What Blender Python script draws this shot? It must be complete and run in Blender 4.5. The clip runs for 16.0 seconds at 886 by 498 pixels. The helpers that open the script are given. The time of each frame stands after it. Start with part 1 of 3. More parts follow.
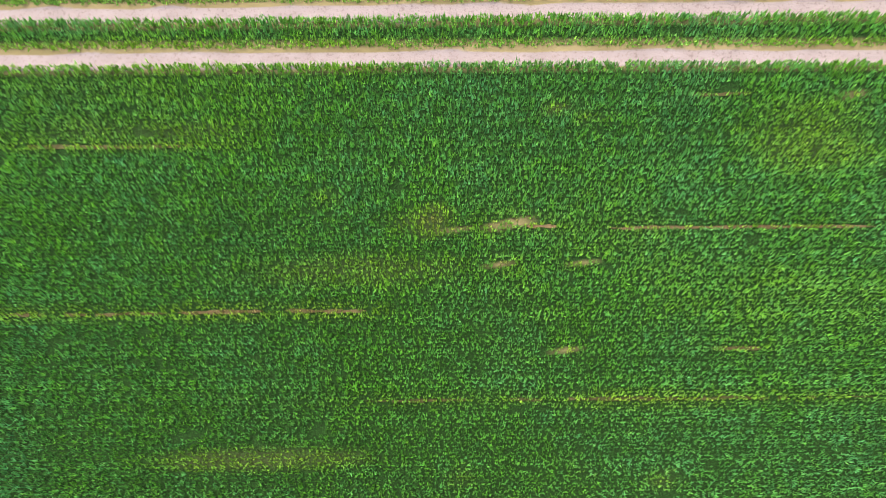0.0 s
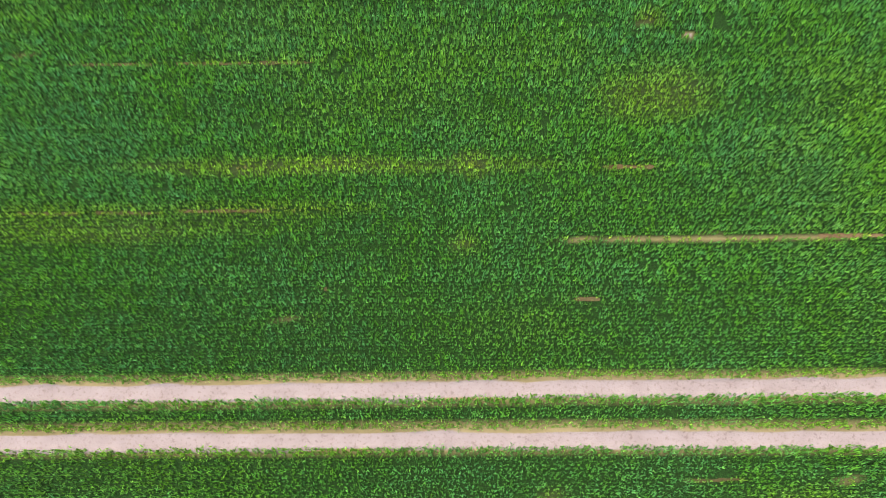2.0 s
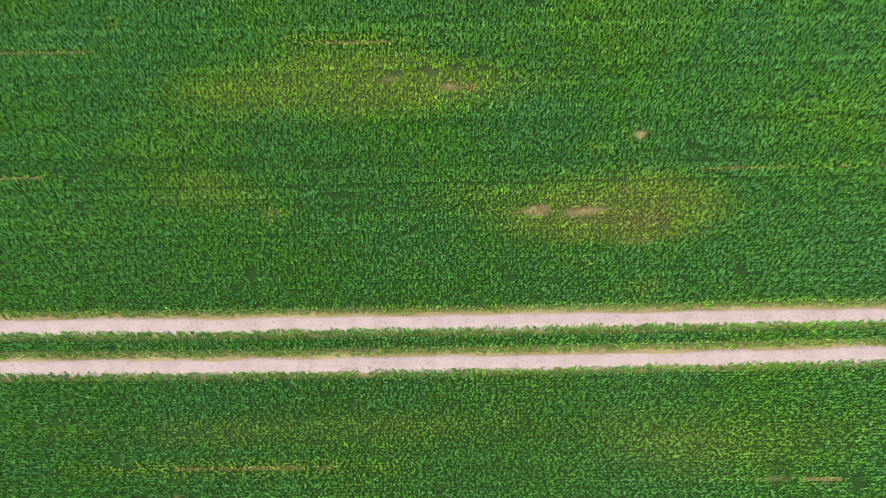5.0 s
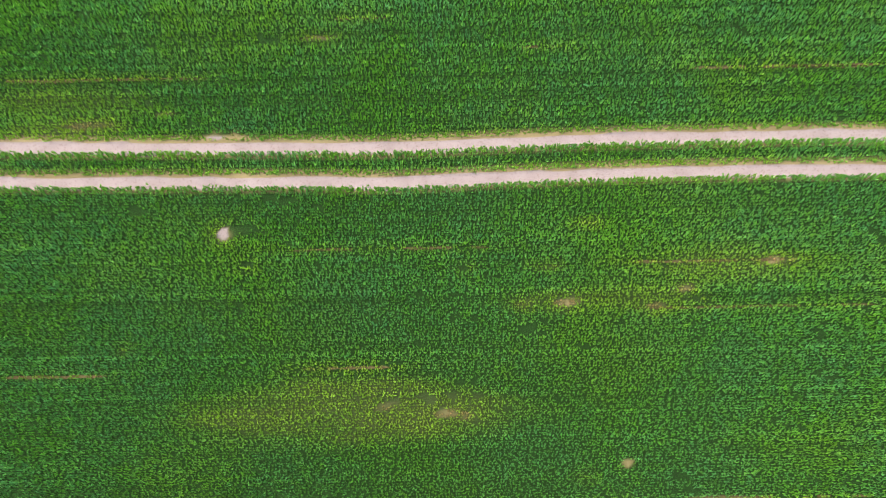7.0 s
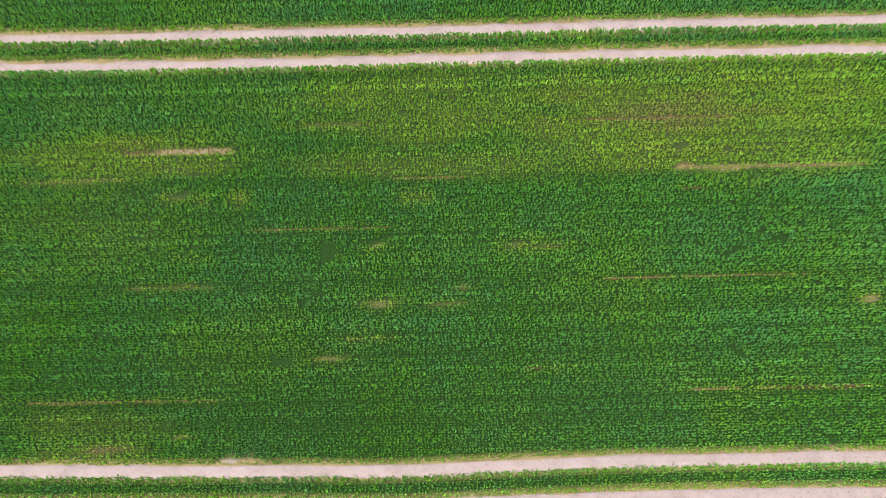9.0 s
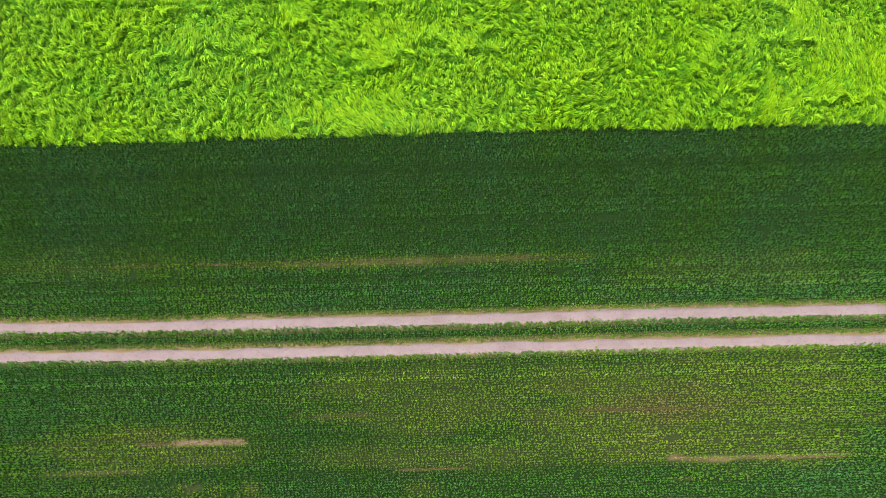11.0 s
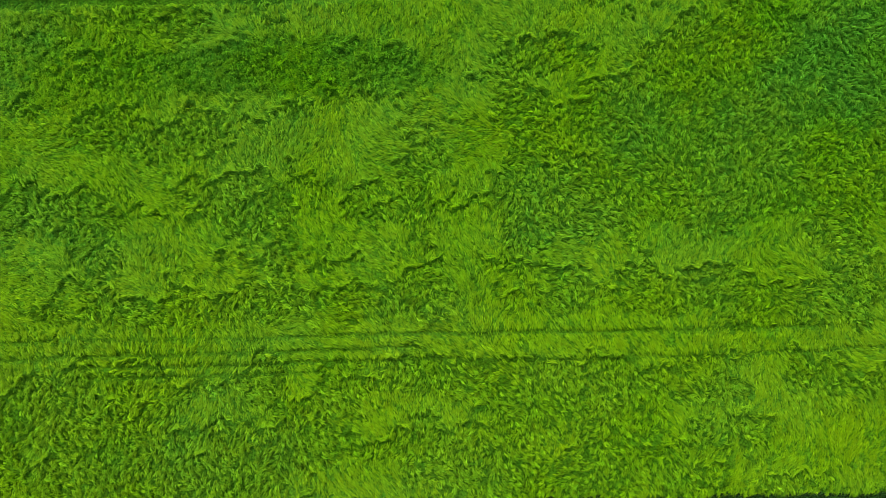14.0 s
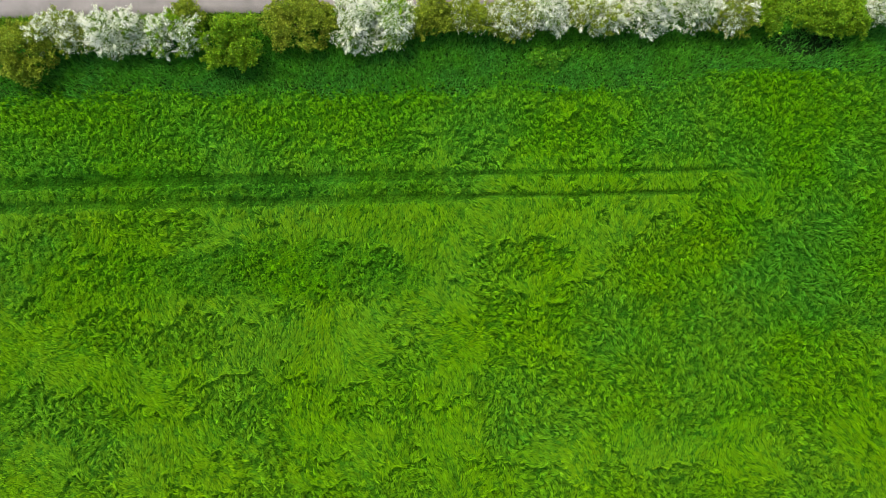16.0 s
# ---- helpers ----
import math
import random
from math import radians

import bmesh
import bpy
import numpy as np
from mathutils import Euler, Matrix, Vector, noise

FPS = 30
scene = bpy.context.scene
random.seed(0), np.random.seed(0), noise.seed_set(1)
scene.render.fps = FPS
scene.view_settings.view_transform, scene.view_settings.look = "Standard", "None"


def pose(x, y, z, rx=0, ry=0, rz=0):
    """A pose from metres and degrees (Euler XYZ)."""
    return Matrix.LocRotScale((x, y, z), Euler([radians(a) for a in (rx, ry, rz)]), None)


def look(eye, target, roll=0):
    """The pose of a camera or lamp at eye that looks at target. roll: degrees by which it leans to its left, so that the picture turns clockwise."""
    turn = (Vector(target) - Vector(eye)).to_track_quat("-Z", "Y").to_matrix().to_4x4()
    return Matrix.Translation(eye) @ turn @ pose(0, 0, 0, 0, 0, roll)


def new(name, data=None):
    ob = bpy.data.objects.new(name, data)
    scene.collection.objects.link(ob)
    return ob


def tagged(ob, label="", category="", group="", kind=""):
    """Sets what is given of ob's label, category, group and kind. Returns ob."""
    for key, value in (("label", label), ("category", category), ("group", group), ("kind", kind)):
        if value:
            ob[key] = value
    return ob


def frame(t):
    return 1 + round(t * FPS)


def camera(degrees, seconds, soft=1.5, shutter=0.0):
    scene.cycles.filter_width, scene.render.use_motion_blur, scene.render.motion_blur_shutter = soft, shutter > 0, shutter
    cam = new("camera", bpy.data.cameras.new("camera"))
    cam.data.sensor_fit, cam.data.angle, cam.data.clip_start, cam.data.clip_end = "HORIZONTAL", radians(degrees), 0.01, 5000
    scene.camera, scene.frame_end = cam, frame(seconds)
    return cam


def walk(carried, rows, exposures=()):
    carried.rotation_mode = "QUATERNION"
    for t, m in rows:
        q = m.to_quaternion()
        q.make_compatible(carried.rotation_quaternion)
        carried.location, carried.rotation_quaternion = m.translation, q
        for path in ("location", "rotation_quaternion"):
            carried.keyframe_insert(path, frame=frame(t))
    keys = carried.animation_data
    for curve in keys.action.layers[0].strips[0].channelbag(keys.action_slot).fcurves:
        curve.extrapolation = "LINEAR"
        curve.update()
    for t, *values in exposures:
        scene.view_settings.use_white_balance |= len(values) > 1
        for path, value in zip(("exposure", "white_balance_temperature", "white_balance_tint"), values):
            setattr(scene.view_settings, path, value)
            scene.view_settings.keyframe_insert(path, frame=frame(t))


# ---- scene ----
cam = camera(70.72, 16.0, soft=0.8)
PATH = [
    (0, -0.802, -10.882, 22.031, 6.937, -0.067, -1.141),
    (0.5, -0.664, -7.511, 22.261, 6.937, -0.068, -1.054),
    (1, -0.539, -4.002, 22.651, 6.937, -0.073, -1.012),
    (1.5, -0.442, -0.443, 23.116, 6.935, -0.070, -1.026),
    (2, -0.334, 3.132, 23.717, 6.933, -0.065, -1.042),
    (2.5, -0.209, 6.718, 24.376, 6.941, -0.064, -1.115),
    (3, -0.078, 10.289, 25.010, 6.948, -0.065, -1.179),
    (3.5, 0.122, 13.828, 25.621, 6.950, -0.063, -1.126),
    (4, 0.311, 17.364, 26.212, 6.951, -0.060, -1.072),
    (4.2, 0.372, 18.785, 26.463, 6.951, -0.059, -1.088),
    (6.3, 0.914, 34.252, 29.884, 7.003, -0.083, -0.798),
    (6.5, 0.952, 35.785, 30.154, 7.003, -0.084, -0.767),
    (7, 1.009, 39.668, 30.823, 7.006, -0.091, -0.732),
    (7.5, 1.050, 43.663, 31.525, 7.010, -0.097, -0.645),
    (8, 1.019, 47.778, 32.313, 7.013, -0.095, -0.674),
    (8.5, 0.947, 51.992, 33.159, 7.018, -0.092, -0.700),
    (9, 0.872, 56.231, 34.038, 7.023, -0.089, -0.724),
    (9.5, 0.830, 60.464, 34.916, 7.028, -0.088, -0.748),
    (9.7, 0.821, 62.136, 35.266, 7.028, -0.088, -0.778),
    (11.8, 0.950, 79.101, 39.489, 7.079, -0.135, -0.549),
    (12, 0.979, 80.713, 39.927, 7.080, -0.135, -0.558),
    (12.5, 1.075, 84.743, 40.918, 7.081, -0.131, -0.539),
    (13, 1.197, 88.682, 41.988, 7.083, -0.128, -0.491),
    (13.5, 1.336, 92.592, 43.130, 7.085, -0.123, -0.444),
    (14, 1.545, 96.410, 44.255, 7.085, -0.116, -0.428),
    (14.5, 1.842, 100.150, 45.368, 7.090, -0.106, -0.391),
    (15, 2.157, 103.857, 46.481, 7.097, -0.094, -0.370),
    (15.5, 2.506, 107.492, 47.650, 7.101, -0.087, -0.387),
    (16, 2.868, 110.984, 48.728, 7.103, -0.085, -0.412),
]
walk(cam, [(t, pose(*p)) for t, *p in PATH],
     [(0, 1.96, 6500, 10), (2.0, 1.84, 6500, 10), (9.7, 1.86, 6500, 11), (11.8, 1.14, 6500, 22), (13.0, 0.78, 6500, 22), (14.5, 0.44, 6900, -2), (16, 0.44, 6900, -1)])

# ---- daylight: a bright, hazy sky with a soft, high sun ----
SUN_HEIGHT, SUN_TURN = radians(62), radians(-42)
world = bpy.data.worlds.new("world")
scene.world = world
world.use_nodes = True
wn = world.node_tree
sky = wn.nodes.new("ShaderNodeTexSky")
sky.sky_type, sky.sun_disc = "NISHITA", False
sky.sun_elevation, sky.sun_rotation = SUN_HEIGHT, SUN_TURN
sky.air_density, sky.dust_density, sky.ozone_density = 1.0, 6.0, 1.0
wn.links.new(sky.outputs[0], wn.nodes["Background"].inputs[0])
wn.nodes["Background"].inputs[1].default_value = 0.15
sun = new("sun", bpy.data.lights.new("sun", "SUN"))
sun.data.energy, sun.data.angle, sun.data.color = 1.25, radians(26), (1.0, 0.95, 0.87)
sun.matrix_world = look((60 * math.sin(SUN_TURN), 60 * math.cos(SUN_TURN), 60 * math.tan(SUN_HEIGHT)), (0, 0, 0))


# ---- noise in the plane ----
LATTICE = [np.random.default_rng(100 + k).random((256, 256)) for k in range(8)]


def smooth_noise(x, y, size, seed=0):
    """Smooth noise from 0 to 1 with features of the given size in metres."""
    g = LATTICE[seed % 8]
    u, v = np.asarray(x) / size + 31.7 * seed, np.asarray(y) / size + 17.3 * seed
    i, j = np.floor(u).astype(int), np.floor(v).astype(int)
    a, b = u - i, v - j
    a, b = a * a * (3 - 2 * a), b * b * (3 - 2 * b)
    i0, j0, i1, j1 = i % 256, j % 256, (i + 1) % 256, (j + 1) % 256
    return (g[i0, j0] * (1 - a) + g[i1, j0] * a) * (1 - b) + (g[i0, j1] * (1 - a) + g[i1, j1] * a) * b


def fbm(x, y, size, seed=0, octaves=3):
    total, weight = 0, 0
    for k in range(octaves):
        total = total + smooth_noise(x, y, size / 2**k, seed + k) * 0.5**k
        weight += 0.5**k
    return total / weight


def ramp(a, b, v):
    v = np.clip((v - a) / (b - a), 0, 1)
    return v * v * (3 - 2 * v)


# ---- the plan of the fields ----
# Wheel ruts of each tramline: the height of the far and the near rut at x = 0, their slope and bend per 10 m.
RUTS = [
    (0.84, -0.092, -0.020, 0.000), (-0.99, -0.145, -0.015, 0.003),
    (24.80, -0.021, 0.012, -0.003), (23.01, -0.012, 0.022, -0.003),
    (48.93, 0.085, 0.030, -0.011), (47.12, 0.075, 0.030, -0.010),
    (73.16, 0.150, 0.006, -0.007), (71.41, 0.138, 0.010, -0.006),
]
ROW_Y, ROW_SLOPE = (-20, 0, 24, 48, 72, 85), (-0.012, -0.012, -0.002, 0.006, 0.014, 0.016)


def rut_line(k, x):
    c, s, b, w = RUTS[k]
    u = np.clip(x, -45, 50) / 10
    y = c + s * u + b * u * u + w * u**3
    if k in (4, 5):  # a sway of the tramline
        y = y - 0.16 * np.exp(-(((x + 1.5) / 4.5) ** 2)) + 0.08 * np.exp(-(((x - 13) / 7) ** 2))
    return y - 0.05 + 0.05 * (smooth_noise(x, 0 * x + 9 * k, 5, 3) - 0.5)


def field_edge(x):
    """Where the wheat meets the lodged crop."""
    u = np.clip(x, -45, 50) / 10
    return 84.56 + 0.164 * u - 0.018 * u * u + 0.5 * (fbm(x, 0 * x, 1.6, 5) - 0.5)


def half_width(y):
    return 17.5 + (np.asarray(y) + 18) * 0.130


# Thin and bare places of the wheat: x, y, half length, half width, bareness, yellowing.
BARE_A = [
    (9.99, -7.62, 5.13, 0.06, 0.62, 0.1),
    (-2.18, -7.24, 0.22, 0.18, 0.60, 0.3),
    (-1.14, -7.22, 0.45, 0.27, 0.45, 0.8),
    (-0.39, -7.50, 0.71, 0.10, 0.70, 0.3),
    (1.07, -7.40, 0.24, 0.22, 0.80, 0.3),
    (2.14, -7.28, 0.50, 0.16, 0.95, 0.3),
    (2.84, -7.46, 0.61, 0.08, 0.70, 0.2),
    (1.49, -8.79, 0.30, 0.14, 0.85, 0.3),
    (3.96, -8.74, 0.36, 0.14, 0.80, 0.1),
    (3.56, -11.84, 0.39, 0.14, 0.75, 0.1),
    (9.43, -11.90, 0.94, 0.08, 0.50, 0.1),
    (-8.58, -10.28, 1.59, 0.08, 0.60, 0.9),
    (-13.23, -10.27, 3.07, 0.06, 0.50, 0.6),
    (-4.86, -10.32, 1.54, 0.08, 0.55, 0.8),
]
BARE_B = [
    (6.32, -13.55, 2.34, 0.08, 0.40, 0.7),
    (5.23, -13.53, 9.26, 0.04, 0.35, 0.4),
    (-0.28, -16.04, 0.15, 0.13, 0.40, 0.4),
    (3.86, -15.99, 0.15, 0.13, 0.50, 0.2),
    (6.49, -16.27, 0.34, 0.11, 0.45, 0.4),
    (-12.81, -4.23, 3.89, 0.05, 0.40, 0.5),
    (14.54, -2.80, 0.41, 0.11, 0.65, 0.1),
    (10.39, -2.72, 0.31, 0.11, 0.50, 0.1),
    (3.56, -3.06, 0.24, 0.13, 0.50, 0.2),
    (3.53, -3.11, 0.23, 0.12, 0.50, 0.3),
    (4.82, -3.47, 0.36, 0.10, 0.35, 0.3),
    (9.54, -2.68, 1.23, 0.08, 0.40, 0.1),
    (-12.86, -4.25, 3.55, 0.06, 0.50, 0.3),
    (-4.92, -6.36, 0.20, 0.10, 0.35, 0.3),
]
BARE_C = [
    (10.50, 6.25, 6.35, 0.10, 0.95, 0.1),
    (15.46, 6.25, 1.39, 0.09, 0.80, 0.0),
    (0.58, 6.18, 0.28, 0.17, 0.50, 0.4),
    (5.21, 4.00, 0.57, 0.09, 0.55, 0.2),
    (-6.14, 3.47, 0.15, 0.13, 0.65, 0.1),
    (-5.07, 3.50, 0.21, 0.08, 0.45, 0.1),
    (-4.75, 4.55, 0.16, 0.09, 0.40, 0.1),
    (-7.50, 7.62, 3.28, 0.08, 0.50, 0.7),
    (-14.05, 7.63, 3.27, 0.07, 0.35, 0.6),
    (-8.08, 9.32, 0.33, 0.13, 0.55, 0.5),
    (1.07, 9.26, 0.44, 0.22, 0.45, 0.7),
    (7.02, 9.10, 1.10, 0.09, 0.65, 0.3),
    (-10.19, 13.58, 5.28, 0.07, 0.50, 0.1),
    (6.92, 16.47, 0.18, 0.14, 0.65, 0.1),
]
BARE_D = [
    (8.14, 15.06, 0.18, 0.12, 0.55, 0.1),
    (9.74, 14.44, 0.23, 0.19, 0.80, 0.0),
    (-16.83, 14.06, 0.17, 0.12, 0.60, 0.1),
    (-8.24, 18.61, 5.22, 0.09, 0.40, 0.8),
    (-2.76, 21.49, 0.18, 0.12, 0.45, 0.2),
    (14.87, 17.75, 0.36, 0.14, 0.80, 0.1),
    (16.76, 17.71, 0.95, 0.09, 0.70, 0.1),
    (7.68, 16.49, 1.06, 0.12, 0.50, 0.8),
    (8.14, 15.10, 0.23, 0.16, 0.55, 0.6),
    (-0.65, 16.72, 0.26, 0.19, 0.45, 0.7),
    (-10.81, 17.49, 0.19, 0.09, 0.45, 0.1),
    (-6.67, 29.71, 0.56, 0.18, 0.60, 0.3),
    (4.68, 29.50, 1.06, 0.18, 0.65, 0.6),
    (7.06, 29.53, 1.06, 0.21, 0.65, 0.9),
]
BARE_E = [
    (8.98, 30.39, 0.44, 0.13, 0.50, 0.4),
    (9.23, 28.15, 1.06, 0.18, 0.60, 0.3),
    (6.88, 27.09, 0.37, 0.15, 0.50, 0.3),
    (9.67, 26.08, 0.49, 0.15, 0.40, 0.4),
    (-1.80, 35.81, 0.30, 0.19, 0.55, 0.7),
    (1.16, 35.45, 0.57, 0.19, 0.75, 0.7),
    (2.09, 35.35, 0.20, 0.27, 0.60, 0.5),
    (9.79, 33.03, 0.24, 0.26, 0.80, 0.1),
    (7.76, 32.48, 0.27, 0.13, 0.45, 0.3),
    (16.87, 31.41, 4.89, 0.07, 0.50, 0.1),
    (-18.52, 31.49, 1.32, 0.08, 0.55, 0.2),
    (5.13, 29.61, 0.40, 0.18, 0.85, 0.2),
    (7.37, 29.58, 0.79, 0.15, 0.80, 0.4),
]
BARE_F = [
    (-9.81, 44.30, 0.44, 0.40, 0.40, 0.5),
    (-1.25, 43.51, 3.09, 0.07, 0.45, 0.3),
    (-1.53, 43.49, 5.34, 0.07, 0.40, 0.3),
    (8.39, 44.67, 0.54, 0.11, 0.50, 0.6),
    (-8.65, 42.70, 0.31, 0.17, 0.35, 0.3),
    (6.19, 42.52, 0.67, 0.11, 0.50, 0.4),
    (2.27, 42.48, 0.31, 0.14, 0.45, 0.3),
    (14.46, 42.69, 4.49, 0.08, 0.45, 0.4),
    (17.55, 42.71, 0.98, 0.14, 0.85, 0.9),
    (7.04, 40.72, 0.65, 0.19, 0.75, 0.7),
    (5.06, 40.69, 0.63, 0.14, 0.50, 0.6),
    (11.42, 40.55, 0.45, 0.22, 0.65, 0.6),
    (13.01, 41.31, 0.46, 0.22, 0.65, 0.5),
    (13.94, 40.80, 0.22, 0.19, 0.50, 0.4),
]
BARE_G = [
    (16.37, 40.43, 6.51, 0.06, 0.40, 0.2),
    (4.07, 37.31, 0.14, 0.16, 0.50, 0.1),
    (-14.47, 38.63, 0.15, 0.16, 0.45, 0.3),
    (-17.71, 37.43, 2.74, 0.09, 0.55, 0.2),
    (-3.61, 37.68, 2.33, 0.08, 0.45, 0.7),
    (-12.77, 50.55, 0.35, 0.15, 0.50, 0.2),
    (-16.91, 49.91, 1.29, 0.15, 0.55, 0.9),
    (-9.71, 49.35, 0.78, 0.18, 0.90, 0.0),
    (-16.03, 52.39, 5.51, 0.08, 0.35, 0.1),
    (21.22, 52.70, 2.89, 0.08, 0.40, 0.1),
    (-15.93, 66.02, 1.02, 0.16, 0.60, 1.0),
    (-12.65, 66.08, 2.42, 0.20, 1.00, 0.4),
    (-19.35, 64.44, 3.88, 0.10, 0.55, 0.5),
    (-14.18, 63.51, 0.46, 0.16, 0.50, 0.2),
]
BARE_H = [
    (-4.92, 67.54, 2.52, 0.10, 0.55, 0.6),
    (0.25, 64.43, 2.34, 0.08, 0.55, 0.5),
    (4.48, 65.42, 0.31, 0.23, 0.50, 0.5),
    (-0.51, 63.38, 0.74, 0.29, 0.45, 0.5),
    (12.74, 67.73, 4.74, 0.08, 0.50, 0.4),
    (19.60, 64.86, 6.07, 0.10, 0.75, 0.4),
    (14.47, 64.92, 0.63, 0.16, 0.85, 0.4),
    (16.58, 63.70, 2.49, 0.08, 0.40, 0.2),
    (-2.83, 60.58, 0.25, 0.16, 0.50, 0.3),
    (6.05, 60.47, 1.69, 0.11, 0.55, 0.5),
    (-6.10, 61.63, 4.62, 0.08, 0.40, 0.2),
    (2.02, 58.30, 0.24, 0.19, 0.60, 0.2),
    (-2.40, 57.49, 0.91, 0.28, 0.60, 0.3),
    (1.10, 57.42, 1.37, 0.11, 0.55, 0.3),
]
BARE_I = [
    (15.03, 58.77, 7.34, 0.08, 0.50, 0.2),
    (24.12, 57.42, 0.64, 0.31, 0.75, 0.3),
    (-13.97, 58.49, 2.74, 0.11, 0.55, 0.3),
    (-5.40, 54.52, 0.90, 0.15, 0.65, 0.4),
    (-3.00, 55.61, 1.51, 0.08, 0.40, 0.3),
    (18.96, 52.75, 5.51, 0.09, 0.50, 0.2),
    (-12.78, 50.55, 0.38, 0.18, 0.60, 0.2),
    (-17.43, 52.42, 4.91, 0.09, 0.50, 0.5),
    (6.31, 53.92, 1.20, 0.09, 0.35, 0.3),
    (-16.70, 49.98, 1.33, 0.15, 0.50, 0.9),
    (-1.06, 76.64, 8.8, 0.10, 0.58, 1.0),
    (-14.51, 76.53, 5.48, 0.09, 0.40, 0.3),
    (-13.85, 63.35, 0.63, 0.22, 0.50, 0.5),
    (-12.39, 63.33, 0.25, 0.25, 0.50, 0.6),
]
BARE_J = [
    (-10.33, 63.30, 0.35, 0.25, 0.50, 0.6),
    (-2.74, 60.69, 0.31, 0.16, 0.60, 0.2),
    (5.30, 60.74, 0.95, 0.16, 0.55, 0.4),
    (-12.94, 60.05, 1.26, 0.15, 0.40, 0.3),
    (-22.46, 59.51, 1.25, 0.12, 0.40, 0.3),
    (22.86, 76.92, 0.38, 0.14, 0.50, 0.3),
    (-19.48, 76.45, 7.01, 0.10, 0.35, 0.5),
]
YELLOW_A = [
    (-7.2, -15.3, 3.6, 0.4, 0.50),
    (-12.4, -3.7, 4.3, 0.6, 0.30),
    (12.7, -4.3, 2.8, 1.3, 0.35),
    (-4.4, -9.0, 4.0, 0.8, 0.35),
    (-4.7, 9.3, 8.4, 0.4, 0.55),
    (-11.2, 7.1, 6.1, 0.7, 0.35),
    (8.2, 12.1, 2.4, 1.4, 0.40),
    (-5.2, 20.2, 10.8, 0.7, 0.30),
    (6.9, 30.2, 5.4, 1.2, 0.55),
    (-10.1, 30.6, 3.1, 0.8, 0.45),
    (12.4, 19.4, 6.8, 1.4, 0.35),
    (-3.4, 35.6, 7.2, 1.5, 0.62),
    (-10.0, 30.9, 1.8, 0.8, 0.50),
    (8.3, 29.7, 5.2, 1.5, 0.95),
]
YELLOW_B = [
    (16.0, 42.4, 3.8, 1.1, 0.40),
    (9.2, 40.9, 5.4, 0.6, 0.35),
    (-17.9, 49.8, 3.4, 0.5, 0.40),
    (0.2, 68.5, 7.8, 2.6, 0.50),
    (15.5, 67.6, 10.8, 3.1, 0.75),
    (21.8, 65.9, 4.3, 1.6, 0.60),
    (-16.5, 65.9, 7.7, 1.3, 0.65),
    (0.6, 65.2, 8.8, 1.0, 0.45),
    (-17.8, 51.0, 4.4, 1.2, 0.35),
    (23.3, 69.3, 4.6, 2.0, 0.50),
    (-20.0, 76.5, 5.0, 1.4, 0.30),
    (19.4, 76.0, 7.8, 1.4, 0.30),
    (-18.4, 61.7, 5.5, 2.8, 0.25),
]
# Pale trodden places, bare to the dry soil: x, y, half length, half width, strength.
PALE = [(-9.82, 44.33, 0.32, 0.31, 0.9), (-10.35, 49.34, 0.62, 0.18, 0.65), (9.76, 14.44, 0.20, 0.18, 0.6), (9.80, 33.03, 0.20, 0.22, 0.35)]


def trodden(x, y):
    pale = np.zeros(len(x))
    for cx, cy, rx, ry, strength in PALE:
        d = ((x - cx) / rx) ** 2 + ((y - cy) / ry) ** 2
        pale = np.maximum(pale, strength * ramp(1.5, 0.5, d + 0.9 * (fbm(x, y, 0.3, 4, 2) - 0.5)))
    return pale


BARE = BARE_A + BARE_B + BARE_C + BARE_D + BARE_E + BARE_F + BARE_G + BARE_H + BARE_I + BARE_J
YELLOW = YELLOW_A + YELLOW_B


def bare_and_yellow(x, y, least=0.06, thick=0.0):
    """How bare and how yellow the wheat is at each place. least: the narrowest streak drawn; thick: leave out narrower ones."""
    bare, yellow = np.zeros(len(x)), np.zeros(len(x))
    ragged = fbm(x, y, 0.5, 2, 2) - 0.5
    broken = smooth_noise(x, y * 3, 1.3, 4)
    for cx, cy, rx, ry, b, w in BARE:
        near = np.flatnonzero((abs(x - cx) < rx * 1.4 + 0.4) & (abs(y - cy) < ry * 1.6 + 0.02 * rx + 0.3))
        if not len(near) or ry < thick:
            continue
        dx, slope = x[near] - cx, np.interp(cy, ROW_Y, ROW_SLOPE)
        dy, long = y[near] - cy - slope * dx, rx > 1.5
        d = (abs(dx) / (0.95 * rx + 0.05)) ** (4 if long else 2) + (dy / (max(0.8 * ry, least) + 0.02)) ** 2
        m = ramp(1.35, 0.45, d + ragged[near] * 1.3) * b
        if long:
            m = m * ramp(0.0, 0.5, broken[near] + b * 0.45)
        bare[near] = np.maximum(bare[near], m)
        halo = ramp(3.2, 0.2, (abs(dx) / (rx + 0.25)) ** 2 + (dy / (ry + 0.20)) ** 2 + ragged[near] * 2) * w * 0.8
        yellow[near] = np.maximum(yellow[near], halo)
    for cx, cy, rx, ry, w in YELLOW:
        near = np.flatnonzero((abs(x - cx) < rx * 1.8) & (abs(y - cy) < ry * 1.8))
        d = ((x[near] - cx) / rx) ** 2 + ((y[near] - cy) / ry) ** 2
        zone = ramp(2.0, -0.4, d + 1.6 * (fbm(x[near], y[near] * 5, 4.0, 6) - 0.5)) * w * 1.4
        yellow[near] = np.maximum(yellow[near], zone)
    return bare, yellow


def rut_distance(x, y):
    """The distance to the nearest rut's middle, positive on its far side."""
    best = np.full(len(x), 99.0)
    for k in range(len(RUTS)):
        d = y - rut_line(k, x)
        best = np.where(abs(d) < abs(best), d, best)
    return best


